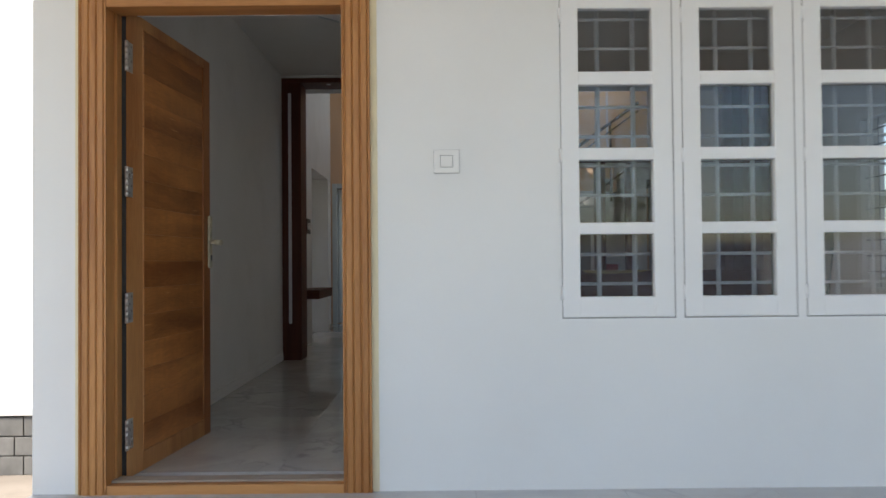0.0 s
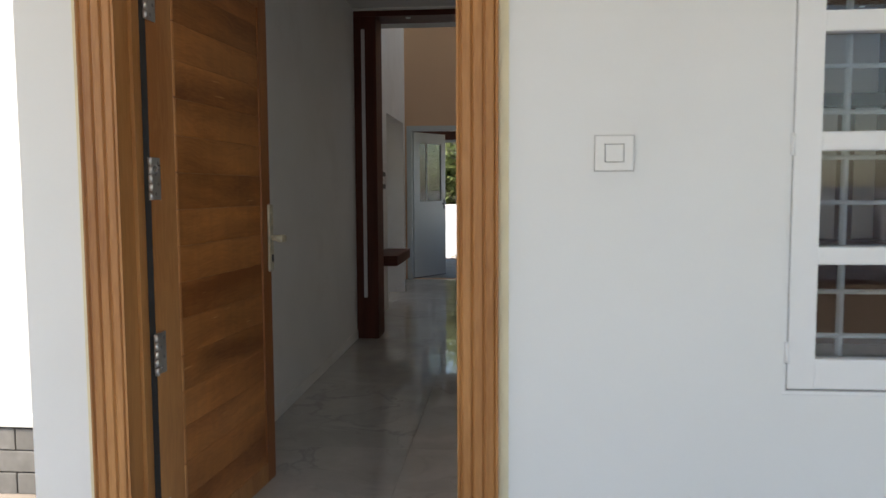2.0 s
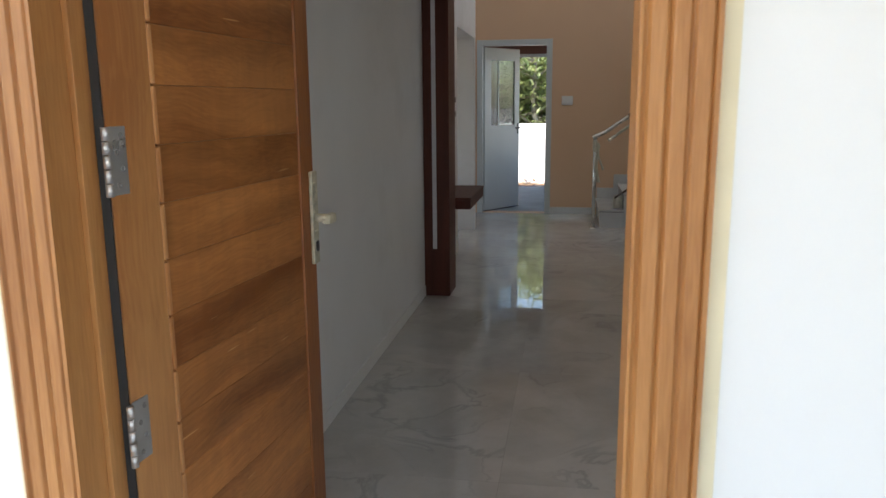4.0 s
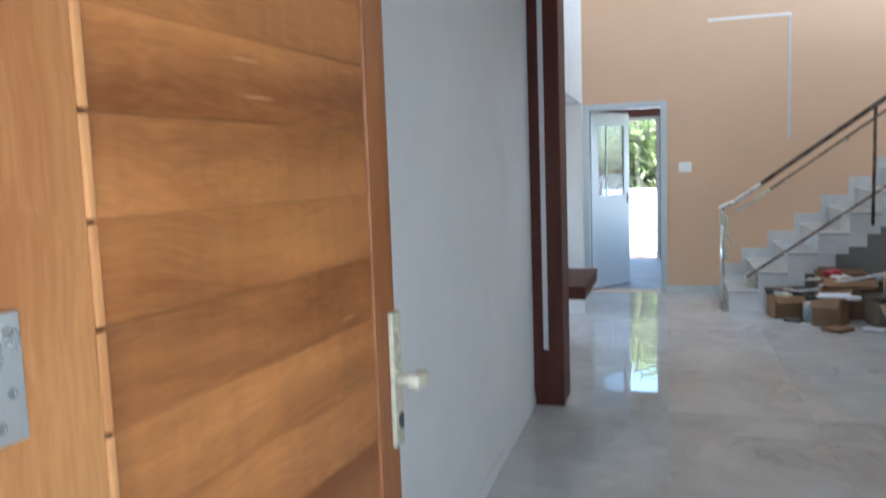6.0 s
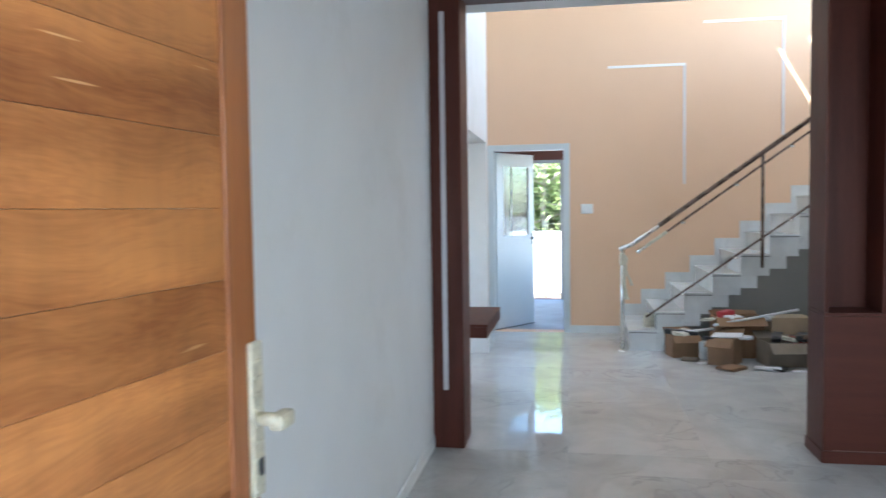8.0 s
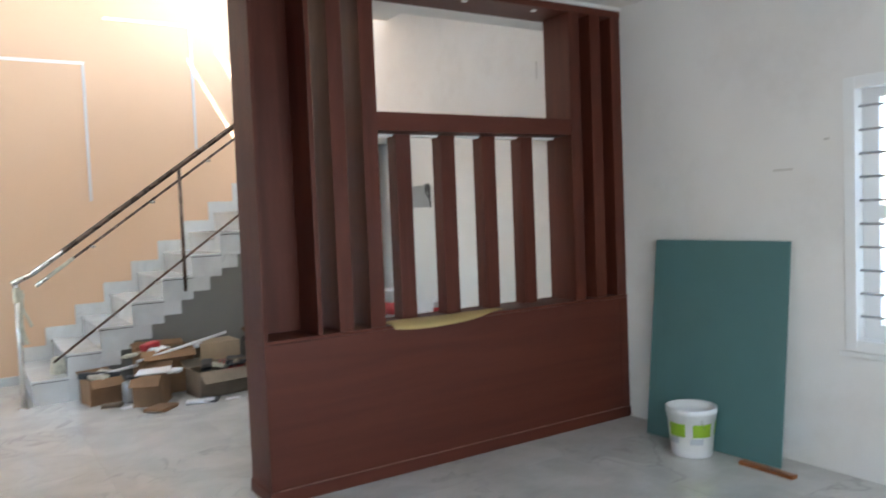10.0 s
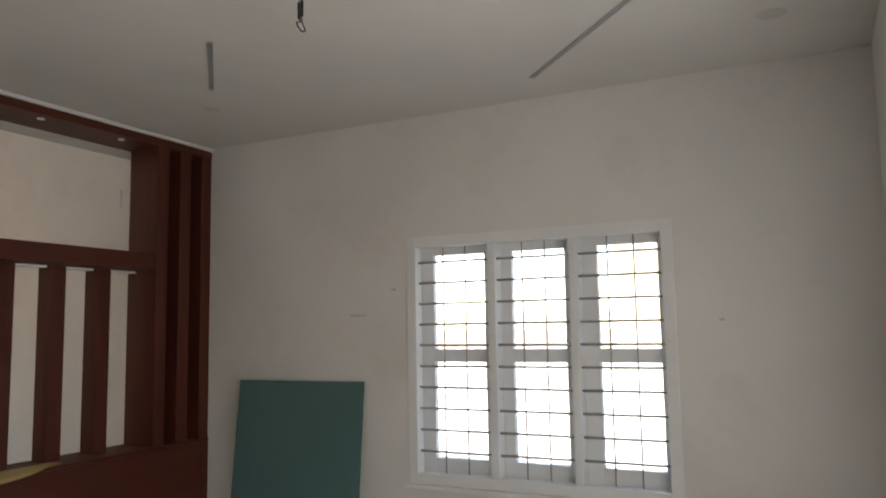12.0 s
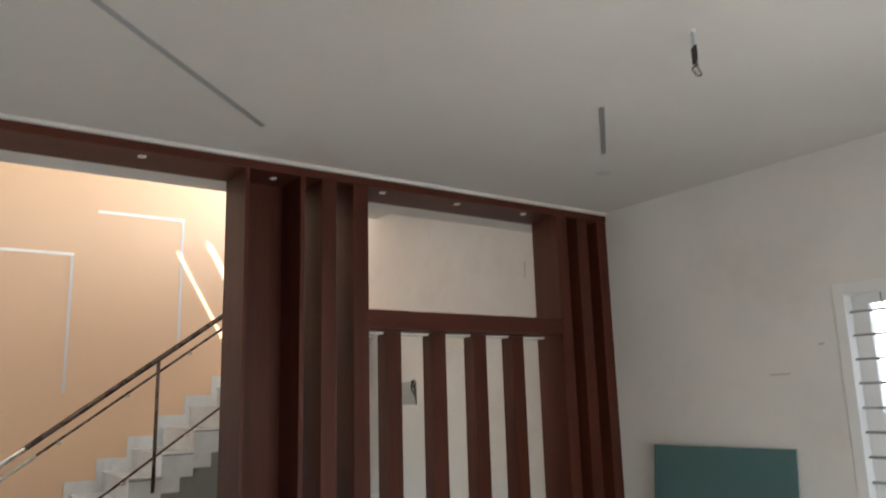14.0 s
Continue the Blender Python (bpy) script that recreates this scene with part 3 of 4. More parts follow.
leaf = thing("door_leaf", pose(*HINGE_AT, 0, 0, -5.2), "open teak door leaf with horizontal planks and a wrapped lock", "door")
# local: leaf runs along +y from the hinge, its face looks along +x
part("stile", boxes((-0.042, 0, 0.004, 0.152, 0, LH), bevel=0.003), LEAFW, leaf)
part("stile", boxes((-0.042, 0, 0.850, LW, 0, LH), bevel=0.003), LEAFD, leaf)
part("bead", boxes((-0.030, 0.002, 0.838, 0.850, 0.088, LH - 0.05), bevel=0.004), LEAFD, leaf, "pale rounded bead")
part("rail", boxes((-0.042, 0, 0.152, 0.850, 0, 0.088), bevel=0.003), LEAFW, leaf)
part("rail", boxes((-0.042, 0, 0.152, 0.850, LH - 0.05, LH), bevel=0.003), LEAFW, leaf)
zs = [0.088 + 0.1235 * i for i in range(17)]
zs = [z for z in zs if z < LH - 0.06] + [LH - 0.05]
for z0, z1 in zip(zs, zs[1:]):
    part("bead", boxes((-0.030, 0.002, 0.152, 0.166, z0 + 0.0025, z1 - 0.0025), bevel=0.004), BEAD, leaf, "pale rounded bead")
    part("plank", boxes((-0.034, -0.005, 0.166, 0.838, z0 + 0.0002, z1 - 0.0002), bevel=0.0014), PLANK, leaf)
for z in (0.194, 0.747, 1.300, 1.853):
    h = part("hinge", boxes((0.0005, 0.0035, 0.004, 0.054, z - 0.066, z + 0.066), bevel=0.001), HINGE, leaf, "steel butt hinge")
    kn = bmesh.new()
    for i in range(5):
        tube(kn, (0.008, -0.010, z - 0.066 + i * 0.0266), (0.008, -0.010, z - 0.066 + i * 0.0266 + 0.0245), 0.0075, 12)
    part("knuckle", kn, HINGE, h)
    for i, dz in enumerate((-0.048, -0.016, 0.016, 0.048)):
        part("screw", turned_x(0.0035, 0.024 + 0.015 * (i % 2), z + dz), SCREW, h)
lk = part("lock_plate", boxes((0.001, 0.013, 0.890, 0.931, 0.915, 1.203), bevel=0.005), WRAP, leaf, "lock plate in yellowed protective film")
lv = bmesh.new()
tube(lv, (0.008, 0.910, 1.06), (0.052, 0.910, 1.06), 0.013, 14)
box(lv, 0.036, 0.064, 0.898, 0.958, 1.040, 1.072, bevel=0.010)
part("keyhole", boxes((0.013, 0.018, 0.902, 0.918, 0.955, 0.988), bevel=0.002), BLACK, lk)
part("lever_handle", lv, WRAP, lk, "lever handle in yellowed film")
# film folds on the plate
rng = random.Random(4)
for i in range(9):
    z = 0.925 + 0.030 * i
    part("film_fold", boxes((0.013, 0.016, 0.892 + rng.random() * 0.01, 0.910 + rng.random() * 0.015, z, z + 0.006), bevel=0.0015), WRAP, lk)


def sash_window():
    w = thing("window_1", (0, 0, 0), "white three-sash window with four panes a sash and an inner grill", "window", kind="structure")
    part("window_frame", boxes((0.645, 2.18, FY + 0.004, FY + 0.08, 0.68, 0.690), (0.645, 2.18, FY + 0.004, FY + 0.08, 2.088, 2.10), (0.645, 0.655, FY + 0.004, FY + 0.08, 0.69, 2.088), (2.172, 2.18, FY + 0.004, FY + 0.08, 0.69, 2.088),
                               (1.137, 1.172, FY + 0.004, FY + 0.08, 0.69, 2.088), (1.655, 1.690, FY + 0.004, FY + 0.08, 0.69, 2.088)), PVC, w)
    # grey strips paint the shadow lines between sashes and frame
    part("gap", boxes((0.655, 0.659, FY + 0.0055, FY + 0.07, 0.69, 2.088), (1.132, 1.137, FY + 0.0055, FY + 0.07, 0.69, 2.088), (1.172, 1.177, FY + 0.0055, FY + 0.07, 0.69, 2.088), (1.650, 1.655, FY + 0.0055, FY + 0.07, 0.69, 2.088), (1.690, 1.695, FY + 0.0055, FY + 0.07, 0.69, 2.088), (0.655, 2.172, FY + 0.0055, FY + 0.07, 0.690, 0.694)), GAPL, w, "grey strips painted as the shaded gap round the sash")
    rows = ((0.782, 1.047), (1.097, 1.362), (1.415, 1.683), (1.741, 2.010))
    for sx in (0.659, 1.177, 1.695):
        x1 = sx + 0.473
        zz = [0.695] + [v for r in rows for v in r] + [2.086]
        bm = bmesh.new()
        box(bm, sx, sx + 0.075, FY + 0.003, FY + 0.06, 0.695, 2.086, bevel=0.004)
        box(bm, x1 - 0.083, x1, FY + 0.003, FY + 0.06, 0.695, 2.086, bevel=0.004)
        for z0, z1 in zip(zz[::2], zz[1::2]):
            box(bm, sx + 0.073, x1 - 0.081, FY + 0.004, FY + 0.058, z0, z1, bevel=0.006)
        s = part("sash", bm, PVC, w)
        for z0, z1 in rows:
            g = part("pane", boxes((sx + 0.07, x1 - 0.078, FY + 0.034, FY + 0.038, z0 - 0.006, z1 + 0.006)), FGLASS, s)
            g.visible_shadow = False
        for z in (0.80, 1.38, 1.98):
            part("hinge", tube(bmesh.new(), (sx - 0.003, FY + 0.001, z - 0.03), (sx - 0.003, FY + 0.001, z + 0.03), 0.006, 8), PVC, s)
    for sx in (0.659, 1.177, 1.695):
        bars = bmesh.new()
        for dx in (0.172, 0.327):
            tube(bars, (sx + dx, FY + 0.090, 0.69), (sx + dx, FY + 0.090, 2.09), 0.0105, 8)
        for k in range(10):
            z = 0.8346 + k * 0.1279
            tube(bars, (sx - 0.02, FY + 0.086, z), (sx + 0.495, FY + 0.086, z), 0.007, 8)
        part("grill", bars, GRILL, w, "white painted steel grill")


sash_window()
sw = thing("bell_switch", (0.171, FY, 1.36), "square white bell switch on the front wall", "switch")
# slightly larger grey sheet, a painted shadow line round the plate
part("shadow_line", boxes((-0.0545, 0.0545, -0.003, -0.001, -0.0505, 0.0505)), GAPL, sw, "grey sheet painted as the thin shadow line round the plate")
part("plate", boxes((-0.053, 0.053, -0.010, -0.003, -0.049, 0.049), bevel=0.003), PLATE, sw)
part("gap", boxes((-0.0265, 0.0265, -0.0105, -0.0095, -0.0255, 0.0255)), GAP, sw, "dark gap round the button")
part("button", boxes((-0.0248, 0.0248, -0.0125, -0.0102, -0.0238, 0.0238), bevel=0.0015), PLATE, sw)

# ---- front room: partition ----
pt = thing("wooden_partition", (0, 0, 0), "dark maroon laminate partition with fins, slats and a wide portal", "partition")
part("beam", boxes((LX, RX, PY, QY, 2.705, 2.750), bevel=0.003), MAROON_H, pt)
part("base_panel", boxes((0.80, RX, PY, QY, 0.07, 0.822), bevel=0.003), MAROON_H, pt)
part("ledge", boxes((0.80, RX, PY - 0.004, QY + 0.003, 0.824, 0.842), bevel=0.003), MAROON_H, pt)
part("skirting", boxes((0.792, RX, PY - 0.008, QY + 0.006, 0.0, 0.068), bevel=0.003), MAROON_H, pt)
# thin strip with the skirting's highlight put into its colour
part("edge_strip", boxes((0.85, RX - 0.06, PY - 0.003, PY + 0.002, 0.070, 0.0735)), EDGE, pt, "pale line painted as a highlight over the skirting")
part("edge_strip", boxes((3.30, 3.308, PY - 0.004, PY + 0.002, 0.09, 0.80)), MAROON, pt)
part("end_post", boxes((0.80, 0.822, PY, QY, 0.843, 2.704), bevel=0.002), MAROON, pt)
for x0, x1 in ((1.098, 1.124), (1.22, 1.306), (1.408, 1.50), (2.913, 3.003), (3.098, 3.19), (3.289, RX - 0.002)):
    part("fin", boxes((x0, x1, PY + 0.003, QY - 0.05, 0.843, 2.704), bevel=0.003), MAROON, pt)
part("backing", boxes((0.823, 1.124, QY - 0.049, QY - 0.03, 0.843, 2.704)), MAROON, pt)
part("backing", boxes((2.93, RX - 0.002, QY - 0.049, QY - 0.03, 0.843, 2.704)), MAROON, pt)
part("mid_rail", boxes((1.501, 2.912, PY + 0.006, QY - 0.03, 1.917, 2.02), bevel=0.003), MAROON_H, pt)
part("edge_strip", boxes((1.501, 2.912, QY - 0.12, QY - 0.06, 1.904, 1.916)), LEDW, pt, "white strip under the rail")
for x1 in (1.788, 2.097, 2.401, 2.702):
    part("slat", boxes((x1 - 0.10, x1, 7.83, 7.93, 0.843, 1.915), bevel=0.003), MAROON, pt)
part("column", boxes((LX, -1.213, PY, QY, 0.0, 2.704), bevel=0.004), MAROON, pt)
part("led_strip", boxes((-1.336, -1.306, PY - 0.004, PY + 0.004, 0.355, 2.60), bevel=0.0015), LED, pt, "unlit pale strip light channel")
for x, y in ((-0.95, 7.76), (-0.32, 7.76), (0.317, 7.76), (0.99, 7.80), (1.634, 7.76), (2.161, 7.76), (2.691, 7.76)):
    sp = tagged(new("downlight", mesh("downlight", turned(bmesh.new(), ((0.010, 0.001), (0.010, -0.004), (0.019, -0.005), (0.021, 0.0)), 20), PLATE)), "small round unlit downlight under the maroon beam", "light", "downlights")
    sp.location = (x, y, 2.7045)
solid("cornice", boxes((LX, RX, PY - 0.012, PY + 0.10, 2.751, 2.7725), bevel=0.003), WHITE_IN, "white strip between ceiling and partition", "trim", kind="structure")
sh = thing("wall_shelf", (LX, 8.80, 0.56), "maroon laminate shelf on the white wall behind the column", "shelf")
part("board", boxes((0.0, 0.262, -0.48, 0.46, 0.076, 0.094), bevel=0.003), MAROON, sh)
part("apron", boxes((0.0, 0.258, -0.476, 0.456, 0.0, 0.075), bevel=0.003), MAROON, sh)
sb = thing("switch_board", (LX, 9.11, 1.37), "open black switch box in the white wall", "switch")
part("box", boxes((-0.02, 0.012, -0.11, 0.11, -0.085, 0.085), bevel=0.003), BLACK, sb)
for y in (-0.08, 0.02):
    part("module", boxes((0.012, 0.016, y, y + 0.05, -0.04, 0.04), bevel=0.001), PLATE, sb)

# ---- front room: ceiling and right wall ----
def ceiling_slot(a, b, w=0.017):
    a, b = Vector((*a, CZ)), Vector((*b, CZ))
    c, d = (a + b) / 2, b - a
    ob = thing("light_slot", Matrix.Translation(c) @ Matrix.Rotation(math.atan2(d.y, d.x), 4, "Z"), "dark narrow slot for a strip light in the white ceiling", "light slot", "ceiling slots")
    h = d.length / 2
    part("channel", boxes((-h, h, -w / 2, w / 2, -0.0025, -0.0005)), ALU, ob)
    part("lip", boxes((-h, h, -w / 2 - 0.003, -w / 2, -0.005, -0.0005), (-h, h, w / 2, w / 2 + 0.003, -0.005, -0.0005)), ALU, ob)
    return ob


ceiling_slot((3.037, 5.25), (1.75, 4.05))
ceiling_slot((0.723, 7.263), (-0.75, 5.92))
ceiling_slot((1.906, 6.302), (2.394, 6.756))
for x, y, r in ((2.66, 7.01, 0.045), (1.18, 5.53, 0.07), (2.77, 4.13, 0.06)):
    o = solid("ceiling_cap", turned(bmesh.new(), ((0.0005, -0.0025), (r - 0.004, -0.0025), (r, -0.0008)), 28), CAP, "round primed cap on the white ceiling", "cap", "ceiling caps")
    o.location = (x, y, CZ)
fh = thing("fan_hook", (1.66, 5.637, CZ), "dangling fan wires and hook under the ceiling", "wires")
for s in (-1, 1):
    strand = tube(bmesh.new(), (0.004 * s, 0, 0), (0.006 + 0.006 * s, 0.003, -0.062), 0.0032, 8)
    part("strand", strand, GREYL, fh, "pale insulated strand")
    part("connector", boxes((0.001 + 0.007 * s, 0.011 + 0.007 * s, -0.003, 0.007, -0.118 + 0.008 * s, -0.056 + 0.008 * s), bevel=0.002), BLACK, fh, "black wire connector")
    wv = bmesh.new()
    pts = [Vector((0.008 + 0.006 * s, 0.002, -0.115))]
    pts += [Vector((0.008 + s * (0.006 + 0.017 * math.sin(k * 0.55)), 0.004 * math.sin(k), -0.135 - 0.016 + 0.016 * math.cos(k * 0.55))) for k in range(8)]
    for a, b in zip(pts, pts[1:]):
        tube(wv, a, b, 0.0028, 6)
    part("wire", wv, COPPER, fh, "bare curled wire end")
part("cap", turned(bmesh.new(), ((0.0005, -0.004), (0.012, -0.004), (0.014, 0.0)), 20), PLATE, fh)


def barred_window():
    w = thing("window_2", (0, 0, 0), "white barred window with three double-pane sashes", "window", kind="structure")
    y0, y1, z0, z1 = 4.69, 6.14, 0.69, 2.025
    part("window_frame", boxes((RX - 0.008, RX + 0.06, y0 - 0.028, y0 + 0.03, z0 - 0.028, z1 + 0.03), (RX - 0.008, RX + 0.06, y1 - 0.03, y1 + 0.028, z0 - 0.028, z1 + 0.03), (RX - 0.008, RX + 0.06, y0 + 0.03, y1 - 0.03, z0 - 0.028, z0 + 0.03), (RX - 0.008, RX + 0.06, y0 + 0.03, y1 - 0.03, z1 - 0.03, z1 + 0.03),
                               (RX + 0.004, RX + 0.10, 5.62, 5.665, z0 + 0.03, z1 - 0.03), (RX + 0.004, RX + 0.10, 5.155, 5.20, z0 + 0.03, z1 - 0.03), bevel=0.003), PVC, w)
    part("window_sill", boxes((RX - 0.03, RX - 0.0085, y0 - 0.05, y1 + 0.05, z0 - 0.055, z0 - 0.029), bevel=0.004), PVC, w)
    panes = ((4.758, 5.072), (5.253, 5.558), (5.724, 6.047))
    ends = ((4.70, 5.160), (5.165, 5.655), (5.66, 6.13))
    for (a, b), (e0, e1) in zip(panes, ends):
        bm = bmesh.new()
        box(bm, RX + 0.10, RX + 0.145, e0, a, z0 + 0.002, z1 - 0.002, bevel=0.004)
        box(bm, RX + 0.10, RX + 0.145, b, e1, z0 + 0.002, z1 - 0.002, bevel=0.004)
        for c, d in ((z0 + 0.002, 0.795), (1.335, 1.408), (1.952, z1 - 0.002)):
            box(bm, RX + 0.101, RX + 0.144, a - 0.004, b + 0.004, c, d, bevel=0.006)
        s = part("sash", bm, PVC, w)
        for c, d in ((0.79, 1.34), (1.40, 1.956)):
            g = part("pane", boxes((RX + 0.12, RX + 0.124, a - 0.006, b + 0.006, c, d)), GLASS, s)
            g.visible_shadow = False
    for (e0, e1) in ((4.715, 5.157), (5.20, 5.622), (5.665, 6.115)):
        bars = bmesh.new()
        for k in range(10):
            z = 0.838 + k * 0.119
            tube(bars, (RX + 0.036, e0, z), (RX + 0.036, e1, z), 0.0065, 8)
        for f in (0.35, 0.66):
            y = e1 + (e0 - e1) * f
            tube(bars, (RX + 0.048, y, z0 + 0.03), (RX + 0.048, y, z1 - 0.03), 0.0045, 8)
        part("grill", bars, GRILLD, w, "grey steel grill bars")


barred_window()
solid("cover_plate", boxes((RX - 0.004, RX - 0.0005, 5.45, 5.55, 2.42, 2.56), bevel=0.001), WHITE_IN, "white cover plate painted over on the wall", "plate")
for y, z, l in ((6.51, 1.614, 0.06), (6.26, 1.76, 0.016), (4.45, 1.55, 0.012)):
    mk = solid("wall_mark", boxes((RX - 0.0012, RX - 0.0004, y - l, y + l, z - 0.006, z + 0.006), bevel=0.0003), MARK, "grey scuff mark on the white wall", "mark", "wall marks")

# teal board leaning on the right wall
board = thing("leaning_board", (0, 0, 0), "teal board leaning against the white wall", "board")
bb = bmesh.new()
c0, c1 = Vector((3.160, 7.33, 0.003)), Vector((3.200, 6.43, 0.003))
up = (Vector((3.340, 6.905, 1.222)) - (c0 + c1) / 2)
c2, c3 = c1 + up, c0 + up
nrm = (c1 - c0).cross(c3 - c0).normalized() * 0.012
va, vb = [bb.verts.new(c) for c in (c0, c1, c2, c3)], [bb.verts.new(c + nrm if nrm.x < 0 else c - nrm) for c in (c0, c1, c2, c3)]
bb.faces.new(va), bb.faces.new(vb[::-1])
for i in range(4):
    bb.faces.new((va[i], va[(i + 1) % 4], vb[(i + 1) % 4], vb[i]))
part("panel", bb, TEAL, board)
solid("timber_offcut", boxes((3.09, 3.135, 6.30, 6.62, 0.0, 0.02), bevel=0.002), PLANK, "small brown timber offcut on the floor", "wood")

bk = thing("paint_bucket", Matrix.Translation((3.05, 6.90, 0)) @ Matrix.Scale(0.94, 4), "white paint bucket with lime green label patches", "bucket")
part("body", turned(bmesh.new(), ((0.0005, 0.002), (0.118, 0.002), (0.122, 0.012), (0.143, 0.235), (0.147, 0.236), (0.148, 0.262), (0.152, 0.264), (0.153, 0.30), (0.146, 0.302), (0.140, 0.25), (0.118, 0.015), (0.0005, 0.012)), 40), BUCKET, bk)


def patch(a0, a1, z0, z1, r, name, mat):
    bm = bmesh.new()
    n = 10
    lo = []
    for i in range(n + 1):
        a = radians(a0 + (a1 - a0) * i / n)
        col = []
        for z in (z0, z1):
            rr = 0.122 + (0.143 - 0.122) * (z - 0.012) / 0.223
            col += [bm.verts.new(((rr + d) * math.cos(a), (rr + d) * math.sin(a), z)) for d in (0.0008, 0.002)]
        lo.append(col)
    for p, q in zip(lo, lo[1:]):
        for i, j in ((0, 1), (1, 3), (3, 2), (2, 0)):
            bm.faces.new((p[i], p[j], q[j], q[i]))
    bm.faces.new([lo[0][i] for i in (0, 1, 3, 2)]), bm.faces.new([lo[-1][i] for i in (0, 2, 3, 1)])
    return part(name, bm, mat, bk)


for a0 in (155, 222, 290, 20):
    patch(a0, a0 + 48, 0.135, 0.215, 0.143, "label_patch", LIME)
for a0 in (150, 215):
    patch(a0, a0 + 34, 0.09, 0.128, 0.143, "label_bar", GREYL)
hd = bmesh.new()
for i in range(14):
    a0, a1 = math.pi * i / 14, math.pi * (i + 1) / 14
    tube(hd, (0.155 * math.cos(a0), -0.155 * math.sin(a0) * 0.35 - 0.0, 0.25 - 0.155 * math.sin(a0) * 0.9), (0.155 * math.cos(a1), -0.155 * math.sin(a1) * 0.35, 0.25 - 0.155 * math.sin(a1) * 0.9), 0.0025, 6)
hdo = part("handle", hd, STEEL, bk)
hdo.rotation_euler = (0, 0, radians(60))

# brown paper sheet over the ledge
pp = bmesh.new()
N, M = 18, 6
grid = []
for i in range(N + 1):
    row = []
    for j in range(M + 1):
        u, v = i / N, j / M
        x = 1.53 + 0.80 * u
        back = 7.80 + 0.02 * math.sin(u * 7)
        front = 7.655 - 0.05 * math.sin(u * 2.6 + 0.3) + 0.07 * u * u
        y = back + (front - back) * v
        z = 0.8455 + 0.002 * math.sin(u * 11 + v * 3)
        if y < PY - 0.006:
            z -= (PY - 0.006 - y) * 0.55
        row.append(pp.verts.new((x, y, z)))
    grid.append(row)
for i in range(N):
    for j in range(M):
        pp.faces.new((grid[i][j], grid[i + 1][j], grid[i + 1][j + 1], grid[i][j + 1])).smooth = True
pap = solid("brown_paper", pp, PAPER, "sheet of yellow-brown paper lying over the partition ledge", "paper")
md = pap.modifiers.new("thick", "SOLIDIFY")
md.thickness, md.offset = 0.0012, 1.0

# ---- hall: back door, stair, rail, cartons ----
bd = thing("door_frame_back", (0, 0, 0), "pale grey frame of the back door in the peach wall", "door frame", kind="structure")
part("jamb", boxes((-1.535, -1.465, OY - 0.012, OY + 0.12, 0, 2.175), bevel=0.004), DOORG, bd)
part("jamb", boxes((-0.665, -0.595, OY - 0.012, OY + 0.12, 0, 2.175), bevel=0.004), DOORG, bd)
part("head", boxes((-1.465, -0.665, OY - 0.011, OY + 0.12, 2.105, 2.174), bevel=0.004), DOORG, bd)
bl = thing("back_door_leaf", pose(-1.46, OY + 0.10, 0.012, 0, 0, 56), "half open pale grey door leaf with smoked glass", "door")
BW, BH = 0.72, 2.085
part("panel", boxes((0, BW, -0.018, 0.018, 0, 1.10), (0, BW, -0.018, 0.018, 1.93, BH), (0, 0.13, -0.018, 0.018, 1.10, 1.93), (BW - 0.10, BW, -0.018, 0.018, 1.10, 1.93), bevel=0.002), DOORG, bl)
g = part("pane", boxes((0.13, BW - 0.10, -0.003, 0.003, 1.10, 1.93)), DGLASS, bl, "smoked glass pane")
g.visible_shadow = False
part("glazing_bar", boxes((0.28, 0.30, -0.010, -0.004, 1.10, 1.93), bevel=0.002), DOORG, bl)
part("bottom_seal", boxes((0, BW, -0.02, 0.02, -0.008, 0.001)), BLACK, bl)
hb = bmesh.new()
box(hb, BW - 0.05, BW - 0.02, -0.024, -0.018, 0.98, 1.12, bevel=0.002)
tube(hb, (BW - 0.035, -0.02, 1.06), (BW - 0.035, -0.06, 1.06), 0.008, 10)
box(hb, BW - 0.13, BW - 0.025, -0.066, -0.054, 1.05, 1.07, bevel=0.004)
part("handle", hb, BLACK, bl, "dark lever handle")
ed = thing("door_frame_outer", (0, 0, 0), "grey frame round the outer back doorway", "door frame", kind="structure")
part("jamb", boxes((-1.62, -1.57, 15.22, 15.25, 0, 2.19), bevel=0.003), ALU, ed)
part("jamb", boxes((-0.75, -0.70, 15.22, 15.25, 0, 2.19), bevel=0.003), ALU, ed)
part("head", boxes((-1.57, -0.75, 15.22, 15.25, 2.14, 2.19), bevel=0.003), DOORG, ed)
ps = thing("light_switch", (-0.402, OY, 1.425), "white switch plate on the peach wall", "switch")
part("plate", boxes((-0.068, 0.068, -0.010, -0.001, -0.055, 0.055), bevel=0.004), PLATE, ps)
part("rocker", boxes((-0.05, -0.002, -0.014, -0.010, -0.035, 0.035), (0.002, 0.05, -0.014, -0.010, -0.035, 0.035), bevel=0.002), PLATE, ps)
for x0, x1, z, zb in ((-0.165, 0.667, 3.01, 1.69), (0.87, 1.70, 3.46, 2.20), (1.93, 2.75, 3.91, 2.72)):
    lp = thing("wall_light_channel", (x1, OY, z), "pale L-shaped strip light channel in the peach wall", "light channel", "wall light channels")
    part("channel", boxes((x0 - x1, 0.012, -0.006, -0.0006, -0.014, 0.014), bevel=0.001), LEDW, lp)
    part("channel", boxes((-0.014, 0.012, -0.006, -0.0006, zb - z, -0.0145), bevel=0.001), LED, lp)
solid("baseboard", boxes((-0.594, -0.03, OY - 0.010, OY - 0.001, 0, 0.085), bevel=0.002), STEPW, "pale tile skirting along the peach wall", "baseboard", kind="structure")
